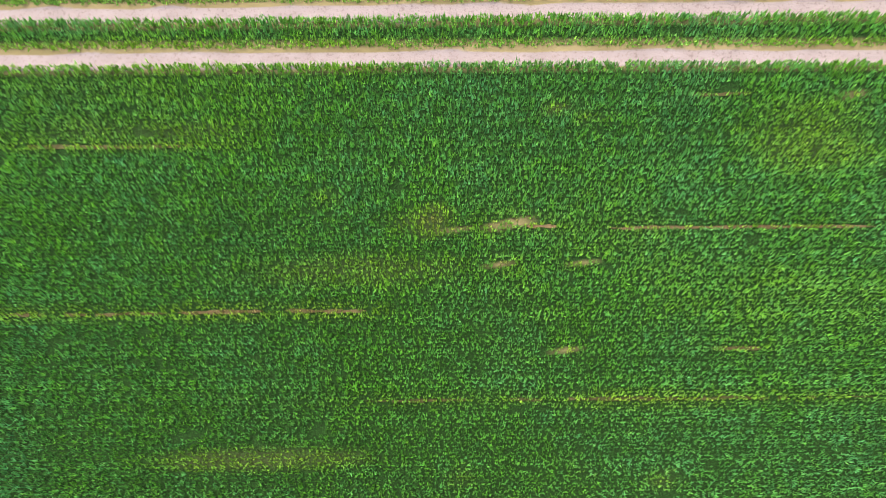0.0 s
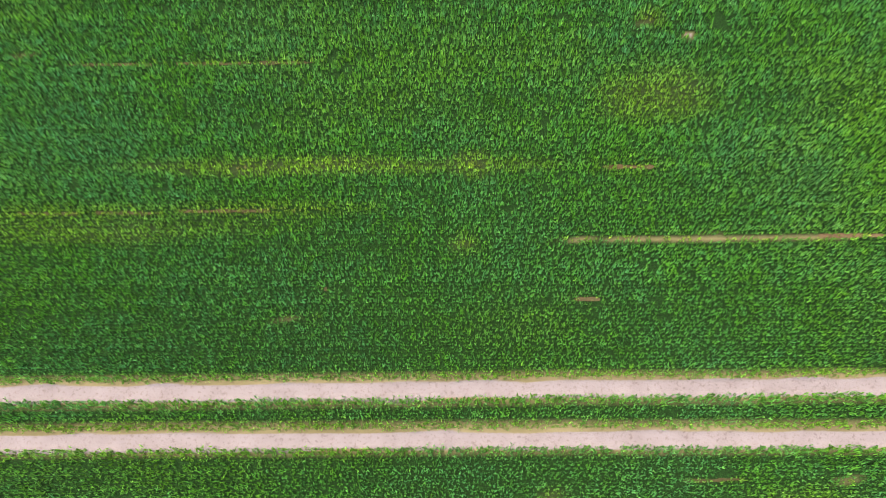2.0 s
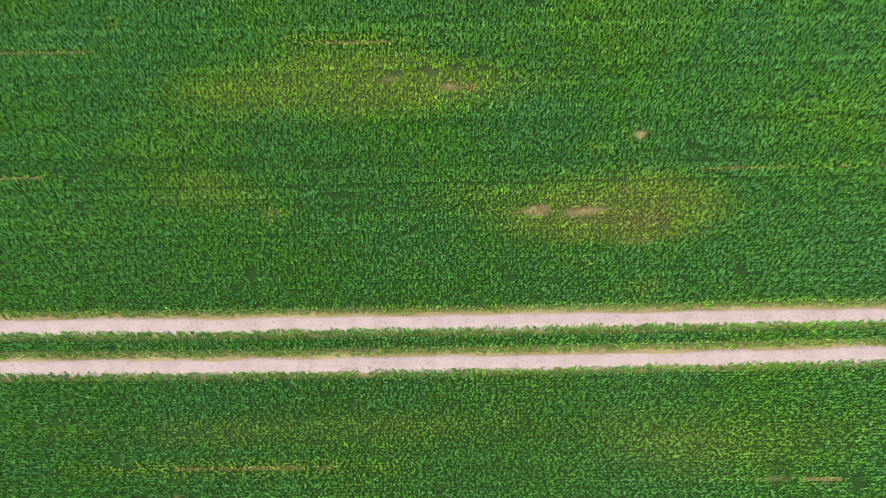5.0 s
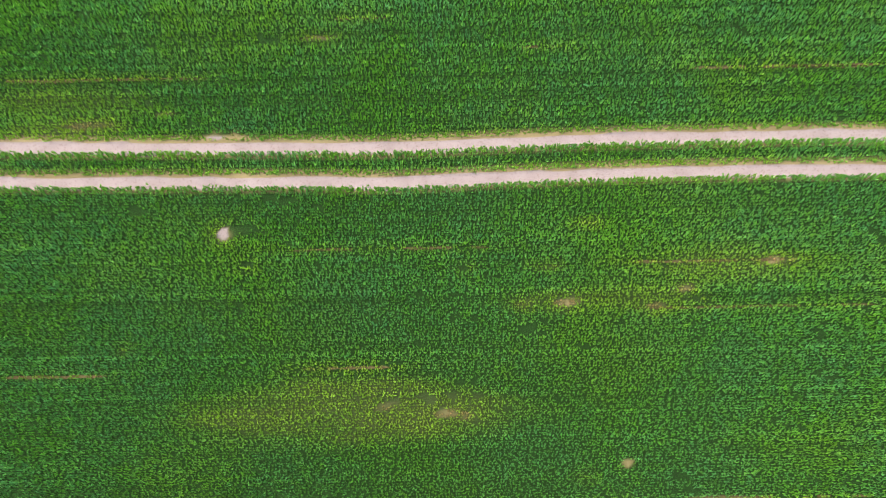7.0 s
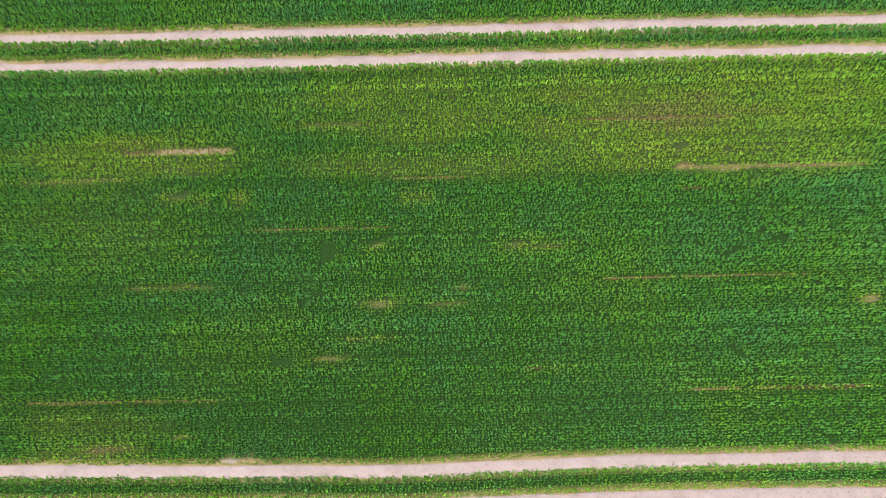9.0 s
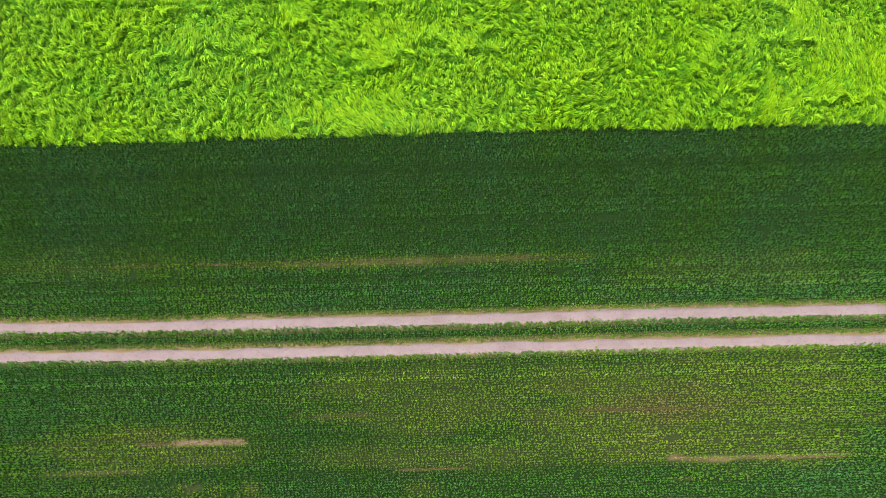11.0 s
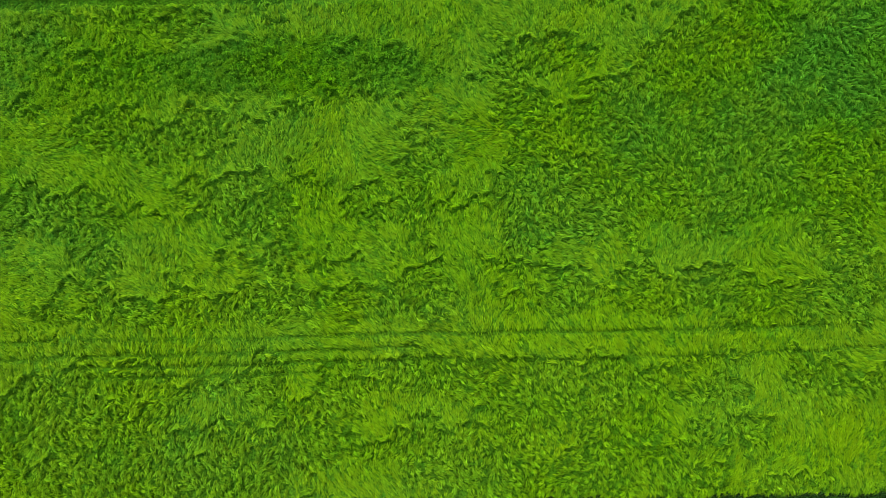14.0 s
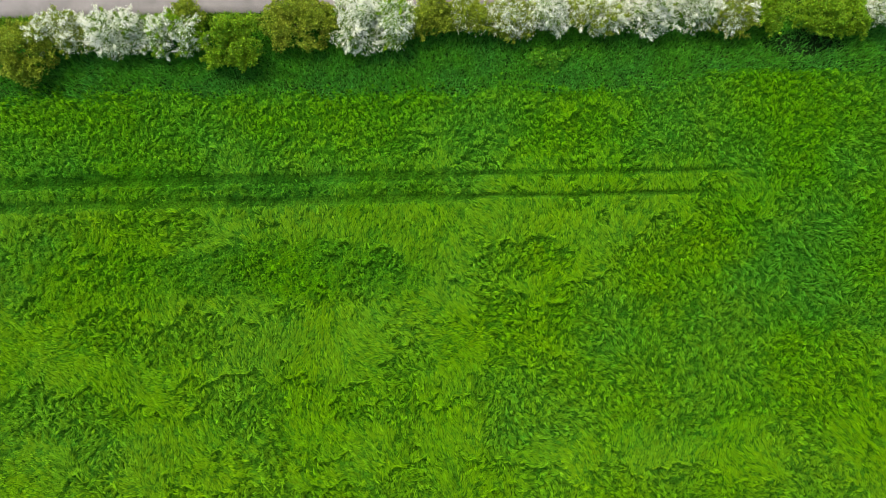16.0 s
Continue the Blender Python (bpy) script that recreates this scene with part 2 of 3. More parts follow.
# ---- materials ----
def material(name):
    m = bpy.data.materials.new(name)
    m.use_nodes = True
    n = m.node_tree.nodes
    return m, n, m.node_tree.links, n["Principled BSDF"]


def noise_node(n, links, scale, detail=4, where=None):
    t = n.new("ShaderNodeTexNoise")
    t.inputs["Scale"].default_value, t.inputs["Detail"].default_value = scale, detail
    if where is None:
        where = n.new("ShaderNodeNewGeometry").outputs["Position"]
    links.new(where, t.inputs["Vector"])
    return t.outputs["Fac"]


def ramp_node(n, links, fac, *stops):
    r = n.new("ShaderNodeValToRGB")
    while len(r.color_ramp.elements) < len(stops):
        r.color_ramp.elements.new(0.5)
    for e, (at, c) in zip(r.color_ramp.elements, stops):
        e.position, e.color = at, (*c, 1)
    links.new(fac, r.inputs[0])
    return r.outputs[0]


def mix_node(n, links, fac, a, b, kind="MIX"):
    m = n.new("ShaderNodeMix")
    m.data_type, m.blend_type = "RGBA", kind
    for value, slot in ((fac, 0), (a, 6), (b, 7)):
        if isinstance(value, (int, float)):
            m.inputs[slot].default_value = value
        elif isinstance(value, tuple):
            m.inputs[slot].default_value = (*value, 1)
        else:
            links.new(value, m.inputs[slot])
    return m.outputs[2]


def attribute_node(n, name):
    a = n.new("ShaderNodeAttribute")
    a.attribute_name = name
    return a.outputs["Fac"]


def leaf_material(name, green, blue, yellow, light=0.3, gloss=0.5, patch=6.0, shine=0.15, straw=(0.26, 0.19, 0.075), grain=0.0, fleck=0.0):
    """Leaves: tone runs from green over yellow to straw, shade lightens and darkens each leaf, and patches lean to blue-green."""
    m, n, links, p = material(name)
    patches = noise_node(n, links, 1 / patch, 3)
    if fleck:  # neighbouring plants differ too
        patches = mix_node(n, links, 0.5, patches, noise_node(n, links, fleck, 2))
    base = mix_node(n, links, ramp_node(n, links, patches, (0.4, (0, 0, 0)), (0.62, (1, 1, 1))), green, blue)
    tone = attribute_node(n, "tone")
    base = mix_node(n, links, ramp_node(n, links, tone, (0.0, (0, 0, 0)), (0.67, (1, 1, 1))), base, yellow)
    base = mix_node(n, links, ramp_node(n, links, tone, (0.67, (0, 0, 0)), (1.0, (1, 1, 1))), base, straw)
    # each leaf lightened or darkened; the lightest turn bluish, a painted glint
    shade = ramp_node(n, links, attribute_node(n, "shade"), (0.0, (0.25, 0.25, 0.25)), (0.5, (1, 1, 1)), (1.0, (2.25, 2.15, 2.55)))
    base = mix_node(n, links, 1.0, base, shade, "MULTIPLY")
    if grain:  # single stalks and leaves of a mat, with shade painted into the gaps between
        stalks = ramp_node(n, links, noise_node(n, links, grain, 2), (0.36, (0.45, 0.5, 0.6)), (0.50, (0.9, 0.9, 0.9)), (0.64, (1.3, 1.25, 1.1)))
        base = mix_node(n, links, 1.0, base, stalks, "MULTIPLY")
    links.new(base, p.inputs["Base Color"])
    p.inputs["Roughness"].default_value, p.inputs["Specular IOR Level"].default_value = gloss, shine
    t, s = n.new("ShaderNodeBsdfTranslucent"), n.new("ShaderNodeMixShader")
    links.new(base, t.inputs[0])
    s.inputs[0].default_value = light
    links.new(p.outputs[0], s.inputs[1])
    links.new(t.outputs[0], s.inputs[2])
    links.new(s.outputs[0], n["Material Output"].inputs[0])
    return m


def soil_material(name, damp, crumbly):
    """Field soil: brown where plants fail, near-black green under the crop, dry and pale where it is driven over or
    bare.
    """
    m, n, links, p = material(name)
    brown = ramp_node(n, links, noise_node(n, links, 0.35, 5), (0.3, damp), (0.7, crumbly))
    dry = ramp_node(n, links, noise_node(n, links, 1.1, 6), (0.25, (0.145, 0.118, 0.112)), (0.5, (0.168, 0.139, 0.133)), (0.8, (0.188, 0.158, 0.154)))
    specks = ramp_node(n, links, noise_node(n, links, 9, 6), (0.30, (0.66, 0.61, 0.57)), (0.46, (1, 1, 1)))
    dry = mix_node(n, links, 0.8, dry, specks, "MULTIPLY")
    edge = mix_node(n, links, 0.35, attribute_node(n, "dry"), noise_node(n, links, 7, 3), "OVERLAY")
    base = mix_node(n, links, ramp_node(n, links, edge, (0.3, (0, 0, 0)), (0.62, (1, 1, 1))), brown, dry)
    # sward: darkened far below leaf green, for shade between and under plants
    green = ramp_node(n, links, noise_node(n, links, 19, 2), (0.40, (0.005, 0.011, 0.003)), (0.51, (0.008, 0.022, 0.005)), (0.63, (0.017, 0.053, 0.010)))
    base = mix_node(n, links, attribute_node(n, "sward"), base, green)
    links.new(base, p.inputs["Base Color"])
    p.inputs["Roughness"].default_value, p.inputs["Specular IOR Level"].default_value = 0.95, 0.04
    b = n.new("ShaderNodeBump")
    b.inputs["Strength"].default_value, b.inputs["Distance"].default_value = 0.5, 0.04
    links.new(noise_node(n, links, 14, 5), b.inputs["Height"])
    links.new(b.outputs[0], p.inputs["Normal"])
    return m


def rough_material(name, dark, pale, scale, bump=0.3, shine=0.3):
    m, n, links, p = material(name)
    coarse = ramp_node(n, links, noise_node(n, links, scale, 6), (0.3, dark), (0.7, pale))
    fine = ramp_node(n, links, noise_node(n, links, scale * 30, 3), (0.3, (0.75, 0.75, 0.75)), (0.7, (1.1, 1.1, 1.1)))
    links.new(mix_node(n, links, 1.0, coarse, fine, "MULTIPLY"), p.inputs["Base Color"])
    p.inputs["Roughness"].default_value, p.inputs["Specular IOR Level"].default_value = 0.95, shine
    b = n.new("ShaderNodeBump")
    b.inputs["Strength"].default_value, b.inputs["Distance"].default_value = bump, 0.02
    links.new(noise_node(n, links, scale * 40, 4), b.inputs["Height"])
    links.new(b.outputs[0], p.inputs["Normal"])
    return m


SOIL = soil_material("field_soil", (0.108, 0.088, 0.040), (0.172, 0.140, 0.068))
RED_SOIL = soil_material("red_brown_soil", (0.078, 0.046, 0.024), (0.122, 0.080, 0.044))
WHEAT = leaf_material("wheat_leaf", (0.060, 0.186, 0.014), (0.049, 0.168, 0.046), (0.155, 0.275, 0.018), 0.26, 0.5, shine=0.10, straw=(0.21, 0.15, 0.06), fleck=2.6)
LODGED = leaf_material("lodged_leaf", (0.085, 0.292, 0.003), (0.070, 0.278, 0.014), (0.215, 0.380, 0.003), 0.34, 0.55, 9.0, 0.06)
MATTED = leaf_material("matted_stalk", (0.060, 0.250, 0.010), (0.052, 0.240, 0.018), (0.180, 0.360, 0.014), 0.3, 0.65, 9.0, 0.0, grain=7.0)
VERGE = leaf_material("verge_grass", (0.076, 0.315, 0.018), (0.064, 0.290, 0.028), (0.260, 0.300, 0.012), 0.3, 0.5, 4.0)
BARK = rough_material("bark", (0.05, 0.04, 0.03), (0.12, 0.10, 0.08), 6)
ASPHALT = rough_material("worn_asphalt", (0.20, 0.185, 0.19), (0.30, 0.275, 0.285), 0.6)


# ---- mesh helpers ----
def mesh_of(name, co, faces, mat, **values):
    """A mesh from arrays of corners and of faces of one size, with a value for each face or corner."""
    me = bpy.data.meshes.new(name)
    k = faces.shape[1]
    me.vertices.add(len(co))
    me.vertices.foreach_set("co", co.astype(np.float32).ravel())
    me.loops.add(faces.size)
    me.loops.foreach_set("vertex_index", faces.astype(np.int32).ravel())
    me.polygons.add(len(faces))
    me.polygons.foreach_set("loop_start", np.arange(0, faces.size, k, dtype=np.int32))
    for key, v in values.items():
        a = me.attributes.new(key, "FLOAT", "POINT" if len(v) == len(co) else "FACE")
        a.data.foreach_set("value", v.astype(np.float32))
    me.materials.append(mat)
    me.update(calc_edges=True)
    return me


def blades(name, x, y, z, turn, lean, length, width, mat, tone, shade, swept=0.0):
    """One narrow pointed leaf for each entry. lean: radians from upright; turn: the way that it leans; swept: how far all lean to +y."""
    n = len(x)
    ax, ay = np.cos(turn), np.sin(turn)
    out, up = np.sin(lean) * length, np.cos(lean) * length
    co = np.empty((n, 3, 3), np.float32)
    for c, side in ((0, -0.5), (1, 0.5)):
        co[:, c, 0], co[:, c, 1], co[:, c, 2] = x - ay * width * side, y + ax * width * side, z
    co[:, 2, 0], co[:, 2, 1], co[:, 2, 2] = x + ax * out, y + ay * out + swept * up, z + up * (1 - 0.4 * swept * swept)
    return mesh_of(name, co.reshape(-1, 3), np.arange(3 * n).reshape(n, 3), mat, tone=np.clip(tone, 0, 1), shade=np.clip(shade, 0, 1))


def part(name, mesh, parent, label=""):
    ob = new(name, mesh)
    ob.parent = parent
    return tagged(ob, label) if label else ob


# ---- ground: one sheet with the ruts pressed into it ----
def build_ground():
    xs = np.concatenate([[-2500, -600, -150, -70], np.arange(-46, -11.9, 0.75), np.arange(-11.7, -8.9, 0.2), np.arange(-8.5, 9.1, 0.75), np.arange(9.4, 10.3, 0.2), np.arange(10.7, 50.01, 0.75), [75, 160, 600, 2500]])
    rows = [-2500, -600, -120, -40] + list(np.arange(-24, -2.2, 0.16))
    lines = []
    for k in range(0, 8, 2):
        mid = (RUTS[k][0] + RUTS[k + 1][0]) / 2
        lines.append(mid)
    steps = np.array([-1.9, -1.6, -1.4, -1.28, -1.18, -1.08, -0.98, -0.88, -0.78, -0.68, -0.58, -0.45, -0.2])
    table = [np.full(len(xs), float(v)) for v in rows]
    for n, k in enumerate(range(0, 8, 2)):
        far, near = rut_line(k, xs), rut_line(k + 1, xs)
        for s in steps:
            table.append(near + (s + 0.92))
        for s in -steps[::-1]:
            table.append(far + (s - 0.92))
        top = lines[n] + 1.9
        end = lines[n + 1] - 1.9 if n < 3 else 86.0
        for v in np.linspace(0, 1, 112)[1:-1] if n < 3 else np.linspace(0, 1, 64)[1:]:
            a = far + 0.98
            b = rut_line(k + 3, xs) - 0.98 if n < 3 else np.full(len(xs), end)
            table.append(a + (b - a) * v)
    for v in [90, 96, 104, 112, 120, 126, 130, 133, 136, 139, 142, 146, 160, 200, 400, 900, 2500]:
        table.append(np.full(len(xs), float(v)))
    y = np.array(table)
    x = np.broadcast_to(xs, y.shape)
    fx, fy = x.ravel(), y.ravel()
    d = rut_distance(fx, fy)
    bare, yellow = bare_and_yellow(fx, fy, 0.12, 0.10)
    inside = (fy < 84) & (fy > -40) & (abs(fx) < 60)
    rut = ramp(0.42, 0.16, abs(d)) * inside
    lift = (ramp(0.30, 0.42, abs(d)) * ramp(0.62, 0.45, abs(d))) * inside
    z = -0.075 * rut + 0.02 * lift + inside * 0.03 * (fbm(fx, fy, 0.8, 1) - 0.5)
    worn = 0.18 * (smooth_noise(fx, fy * 4, 1.5, 6) - 0.5)
    dry = np.clip(np.maximum(np.maximum(ramp(0.41, 0.23, abs(d + 0.09) + worn), trodden(fx, fy)), 0.38 * ramp(0.85, 1.0, bare)), 0, 1) * inside
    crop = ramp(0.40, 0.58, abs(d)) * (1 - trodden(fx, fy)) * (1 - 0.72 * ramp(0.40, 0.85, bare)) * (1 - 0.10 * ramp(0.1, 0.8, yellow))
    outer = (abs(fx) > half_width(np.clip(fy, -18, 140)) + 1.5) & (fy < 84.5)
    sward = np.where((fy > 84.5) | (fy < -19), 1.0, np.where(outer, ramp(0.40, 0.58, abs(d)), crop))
    h, w = y.shape
    i = (np.arange(h - 1)[:, None] * w + np.arange(w - 1)).ravel()
    faces = np.stack([i, i + 1, i + w + 1, i + w], 1)
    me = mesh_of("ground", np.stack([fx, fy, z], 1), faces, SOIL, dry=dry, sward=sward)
    me.polygons.foreach_set("use_smooth", np.ones(len(faces), bool))
    return tagged(new("ground", me), "brown field soil pressed into pale sandy wheel ruts", "ground", kind="structure")


build_ground()


def build_bare_soil():
    """Narrow lines of bare soil where a seed row failed, broken and ragged."""
    co, faces, dry, green = [], [], [], []
    for k, (cx, cy, rx, ry, b, w) in enumerate(BARE):
        if ry >= 0.10:
            continue
        x = np.arange(-0.95 * rx, 0.95 * rx + 0.01, 0.11)
        y = cy + np.interp(cy, ROW_Y, ROW_SLOPE) * x + 0.09 * (fbm(cx + x, 0 * x + k, 1.1, 1) - 0.5)
        ragged = fbm(cx + x, 0 * x + 3 * k, 0.3, 5)
        half = (0.50 * ry + 0.030) * (0.1 + 1.7 * ragged) * ramp(0, 0.25, 1 - abs(x) / rx)
        on = (b >= 0.6) | (0.6 * smooth_noise(cx + x, 0 * x + 7 * k, 1.2, 2) + 0.4 * smooth_noise(cx + x, 0 * x + 11 * k, 0.33, 3) + 0.5 * b > 0.62)
        first, z = len(co), 0.018 + 0.004 * (k % 4)
        for j in range(len(x)):
            co += [(cx + x[j], y[j] - half[j], z), (cx + x[j], y[j] + half[j], z)]
            dry += [0.25 * ramp(0.8, 0.95, b) * ragged[j]] * 2
            green += [0.62 * ramp(0.95, 0.35, b) + 0.25 * (ragged[j] - 0.5)] * 2
        faces += [(first + 2 * j, first + 2 * j + 2, first + 2 * j + 3, first + 2 * j + 1) for j in range(len(x) - 1) if on[j]]
    me = mesh_of("bare_soil", np.array(co), np.array(faces), RED_SOIL, dry=np.array(dry), sward=np.clip(green, 0, 1))
    return tagged(new("bare_soil", me), "broken lines of bare brown soil between wheat rows", "soil", kind="structure")


build_bare_soil()


# ---- wheat: young green plants in drilled rows ----
def build_wheat():
    rng = np.random.default_rng(5)
    xs, ys, vigour = [], [], []
    for r in np.concatenate([np.arange(-19.0, 45.0, 0.125), np.arange(45.0, 86.5, 0.14)]):
        w = half_width(r) + 0.8
        x = np.arange(-w + 0.3, w + 1.5, 0.15 + 0.03 * ramp(20, 55, r))
        x = x + rng.uniform(-0.06, 0.06, len(x))
        xs.append(x)
        vigour.append(rng.normal(0, 0.075) + 0.10 * (smooth_noise(x, 0 * x + r * 9, 14, 2) - 0.5))
        ys.append(r + np.interp(r, ROW_Y, ROW_SLOPE) * x + rng.normal(0, 0.02, len(x)))
    for k in range(len(RUTS)):
        for side in (-1, 1):
            x = rng.uniform(-half_width(RUTS[k][0]) - 1, half_width(RUTS[k][0]) + 2, 900)
            xs.append(x)
            vigour.append(0 * x)
            ys.append(rut_line(k, x) + side * (0.30 + 0.24 * rng.random(900)))
    x, y, vigour = np.concatenate(xs), np.concatenate(ys), np.concatenate(vigour)
    d = rut_distance(x, y)
    bare, yellow = bare_and_yellow(x, y)
    thin = 0.12 * ramp(0.58, 0.85, fbm(x, y * 3, 1.4, 3)) + 0.95 * ramp(0.80, 0.88, smooth_noise(x, y * 1.7, 0.55, 6)) * ramp(0.5, 0.7, fbm(x, y * 2, 5, 2))
    edge = np.where(d > 0, 0.33, 0.28) + 0.09 * (fbm(x, y * 2, 0.7, 4) - 0.5) * 2 + rng.normal(0, 0.03, len(x))
    keep = (abs(d) > edge) & (rng.random(len(x)) > 1.3 * trodden(x, y)) & (y < field_edge(x) + 0.1) & (rng.random(len(x)) > (0.42 * bare + 0.53 * bare**3) * (1.0 - 0.5 * ramp(0.15, 0.4, yellow)) + thin)
    x, y, d, bare, yellow, vigour = x[keep], y[keep], d[keep], bare[keep], yellow[keep], vigour[keep]
    n, leaves = len(x), 6
    beside = ramp(0.95, 0.35, abs(d))
    grown = (0.92 + 0.16 * fbm(x, y, 2.2, 2)) * (1 - 0.4 * bare) * (1 - 0.15 * yellow) * rng.uniform(0.6, 1.3, n) * (1 + vigour)
    grown = grown * (1 - 0.6 * ramp(0.66, 0.32, d) * (d > 0) - 0.3 * ramp(0.5, 0.28, -d) * (d < 0))
    zone = fbm(x, y * 1.6, 7.0, 1, 4)
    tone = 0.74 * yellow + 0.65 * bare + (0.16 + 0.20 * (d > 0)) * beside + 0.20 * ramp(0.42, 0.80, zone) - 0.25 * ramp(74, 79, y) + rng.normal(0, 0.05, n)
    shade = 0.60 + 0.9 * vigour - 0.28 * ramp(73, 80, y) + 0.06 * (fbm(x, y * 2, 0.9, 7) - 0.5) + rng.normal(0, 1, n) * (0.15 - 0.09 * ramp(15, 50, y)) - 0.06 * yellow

    def many(v):
        return np.repeat(v, leaves)

    m = n * leaves
    kind = np.tile(np.arange(leaves), n)
    upright = kind < 4
    lean = np.where(upright, rng.uniform(0.03, 0.30, m), rng.uniform(0.40, 0.85, m))
    turn = np.where(rng.random(m) < 0.5, math.pi / 2, -math.pi / 2) + rng.normal(0, 1.0, m)
    length = np.where(upright, rng.uniform(0.15, 0.26, m), rng.uniform(0.08, 0.16, m)) * many(grown)
    z = np.where(upright, rng.uniform(0.03, 0.12, m), rng.uniform(0.03, 0.17, m)) * many(grown)
    jx, jy = rng.normal(0, 0.032, m), rng.normal(0, 0.022, m)
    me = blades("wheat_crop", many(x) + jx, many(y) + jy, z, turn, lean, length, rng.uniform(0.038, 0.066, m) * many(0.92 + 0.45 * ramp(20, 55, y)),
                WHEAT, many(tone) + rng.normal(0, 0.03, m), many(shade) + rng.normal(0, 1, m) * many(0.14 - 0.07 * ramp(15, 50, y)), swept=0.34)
    return tagged(new("wheat_crop", me), "young green wheat in drilled rows with thin yellow streaks", "wheat crop", kind="stuff")


build_wheat()


# ---- the lodged crop beyond the wheat ----
# Its own tramline furrows: y at x = 0, slope and bend per 10 m, half width, from and to x, depth.
FURROWS = [
    (122.93, 0.16, 0.004, 0.42, -90, 3, 0.9), (122.93, 0.16, 0.004, 0.18, -4, 27, 0.9),
    (121.13, 0.19, 0.000, 0.36, -90, 4, 0.9), (121.13, 0.19, 0.000, 0.17, -4, 24, 1.0),
    (95.98, 0.02, 0.045, 0.12, -6, 30, 0.75), (93.98, 0.10, 0.055, 0.11, 2, 36, 0.65),
    (95.87, 0.09, 0.000, 0.10, -34, -3, 0.7), (95.05, 0.24, 0.000, 0.11, -34, 1, 0.8),
    (94.23, 0.22, 0.000, 0.11, -24, 4, 0.8), (93.50, 0.20, 0.000, 0.11, -24, -8, 0.8),
]


def furrow(x, y):
    deep = np.zeros(len(x))
    bend, ragged = 0.30 * (fbm(x, 0 * x, 3, 4) - 0.5), fbm(x, y, 0.7, 6, 2) - 0.5
    for c, s, b, half, x0, x1, depth in FURROWS:
        u = x / 10
        d = abs(y - (c + s * u + b * u * u + bend)) + 0.35 * half * ragged
        here = ramp(half * 1.35, half * 0.65, d) * ramp(x0 - 2, x0 + 2, x) * ramp(x1 + 3, x1 - 3, x) * depth
        deep = np.maximum(deep, here)
    return deep


def blob(x, y, cx, cy, rx, ry):
    return ramp(1.5, 0.3, ((x - cx) / rx) ** 2 + ((y - cy) / ry) ** 2 + 1.2 * (fbm(x, y, 3.5, 3) - 0.5) + 1.4 * (fbm(x * 0.35, y, 1.8, 6) - 0.5))


def standing(x, y):
    """Where the crop still stands upright: 1; where it lies: 0."""
    s = 0.9 * blob(x, y, -8, 115.6, 13, 2.2) + 0.55 * blob(x, y, -27, 115.5, 14, 3.2) + 0.6 * blob(x, y, -30, 121.8, 24, 1.7)
    s = s + 0.5 * blob(x, y, -6, 122.0, 12, 0.8) + 0.55 * blob(x, y, -24, 123.8, 9, 1.0) + ramp(-0.6, 0.3, y - margin_edge(x))
    return np.clip(s, 0, 1)


def bluish(x, y):
    """A greener, later patch of the crop."""
    return np.clip(blob(x, y, 33, 116, 8, 8) + 0.35 * blob(x, y, 23, 109, 9, 7), 0, 1)


def margin_edge(x):
    """Where the dark margin begins, grass standing in for the hedge's shadow beside it."""
    return 129.9 + 1.7 * ramp(19, 26, x) + 1.2 * (fbm(x, 0 * x, 6, 2) - 0.5) + 1.1 * (fbm(x, 0 * x, 1.1, 5) - 0.5)


# Torn, tufted places in the laid crop: x, y, half length, half width, strength.
TUFTED_A = [
    (-18.5, 110.3, 4.8, 1.8, 1), (-23.5, 111.0, 1.6, 1.2, 0.8), (-23.8, 104.1, 2.0, 2.4, 1), (-28.3, 105.0, 1.6, 2.4, 0.8),
    (-15.0, 104.1, 2.0, 0.8, 0.8), (-11.0, 104.2, 2.0, 1.0, 0.9), (-9.0, 106.7, 7.2, 0.9, 0.6), (-4.1, 104.8, 2.0, 1.2, 0.6),
    (1.1, 106.0, 2.8, 3.6, 0.9), (-24.2, 97.9, 3.2, 1.6, 1), (-19.1, 97.3, 2.8, 1.6, 1), (-15.5, 98.0, 2.0, 1.2, 0.9),
    (-10.4, 97.8, 3.8, 1.5, 1), (-4.8, 97.2, 1.0, 1.6, 0.8), (-0.1, 97.7, 2.4, 1.6, 0.9), (-11.7, 100.6, 6.0, 0.6, 0.5),
    (-0.9, 100.6, 6.0, 0.7, 0.6), (16.2, 98.6, 7.6, 1.7, 1),
]
TUFTED_B = [
    (29.3, 98.1, 3.2, 2.0, 1), (24.2, 98.5, 2.4, 1.6, 0.8), (8.3, 99.1, 3.6, 1.8, 0.7), (6.1, 92.2, 5.2, 1.8, 1),
    (13.2, 92.0, 4.0, 2.0, 1), (19.1, 92.7, 3.6, 1.6, 0.9), (0.3, 92.9, 2.4, 1.3, 0.9), (-4.4, 92.1, 2.4, 1.4, 0.8),
    (29.3, 93.0, 3.6, 1.6, 0.8), (-19.2, 92.8, 2.4, 1.0, 0.9), (-23.6, 93.6, 2.0, 0.6, 0.8), (-26.6, 92.1, 2.4, 1.0, 0.8),
    (-14.1, 92.0, 2.4, 0.8, 0.7), (-10.3, 92.4, 1.6, 1.4, 0.8), (-24.0, 88.9, 6.8, 3.6, 0.8), (-15.1, 86.9, 4.8, 2.4, 0.9),
    (-7.1, 89.1, 2.8, 2.4, 0.8), (0.6, 87.9, 3.2, 2.4, 0.9),
]
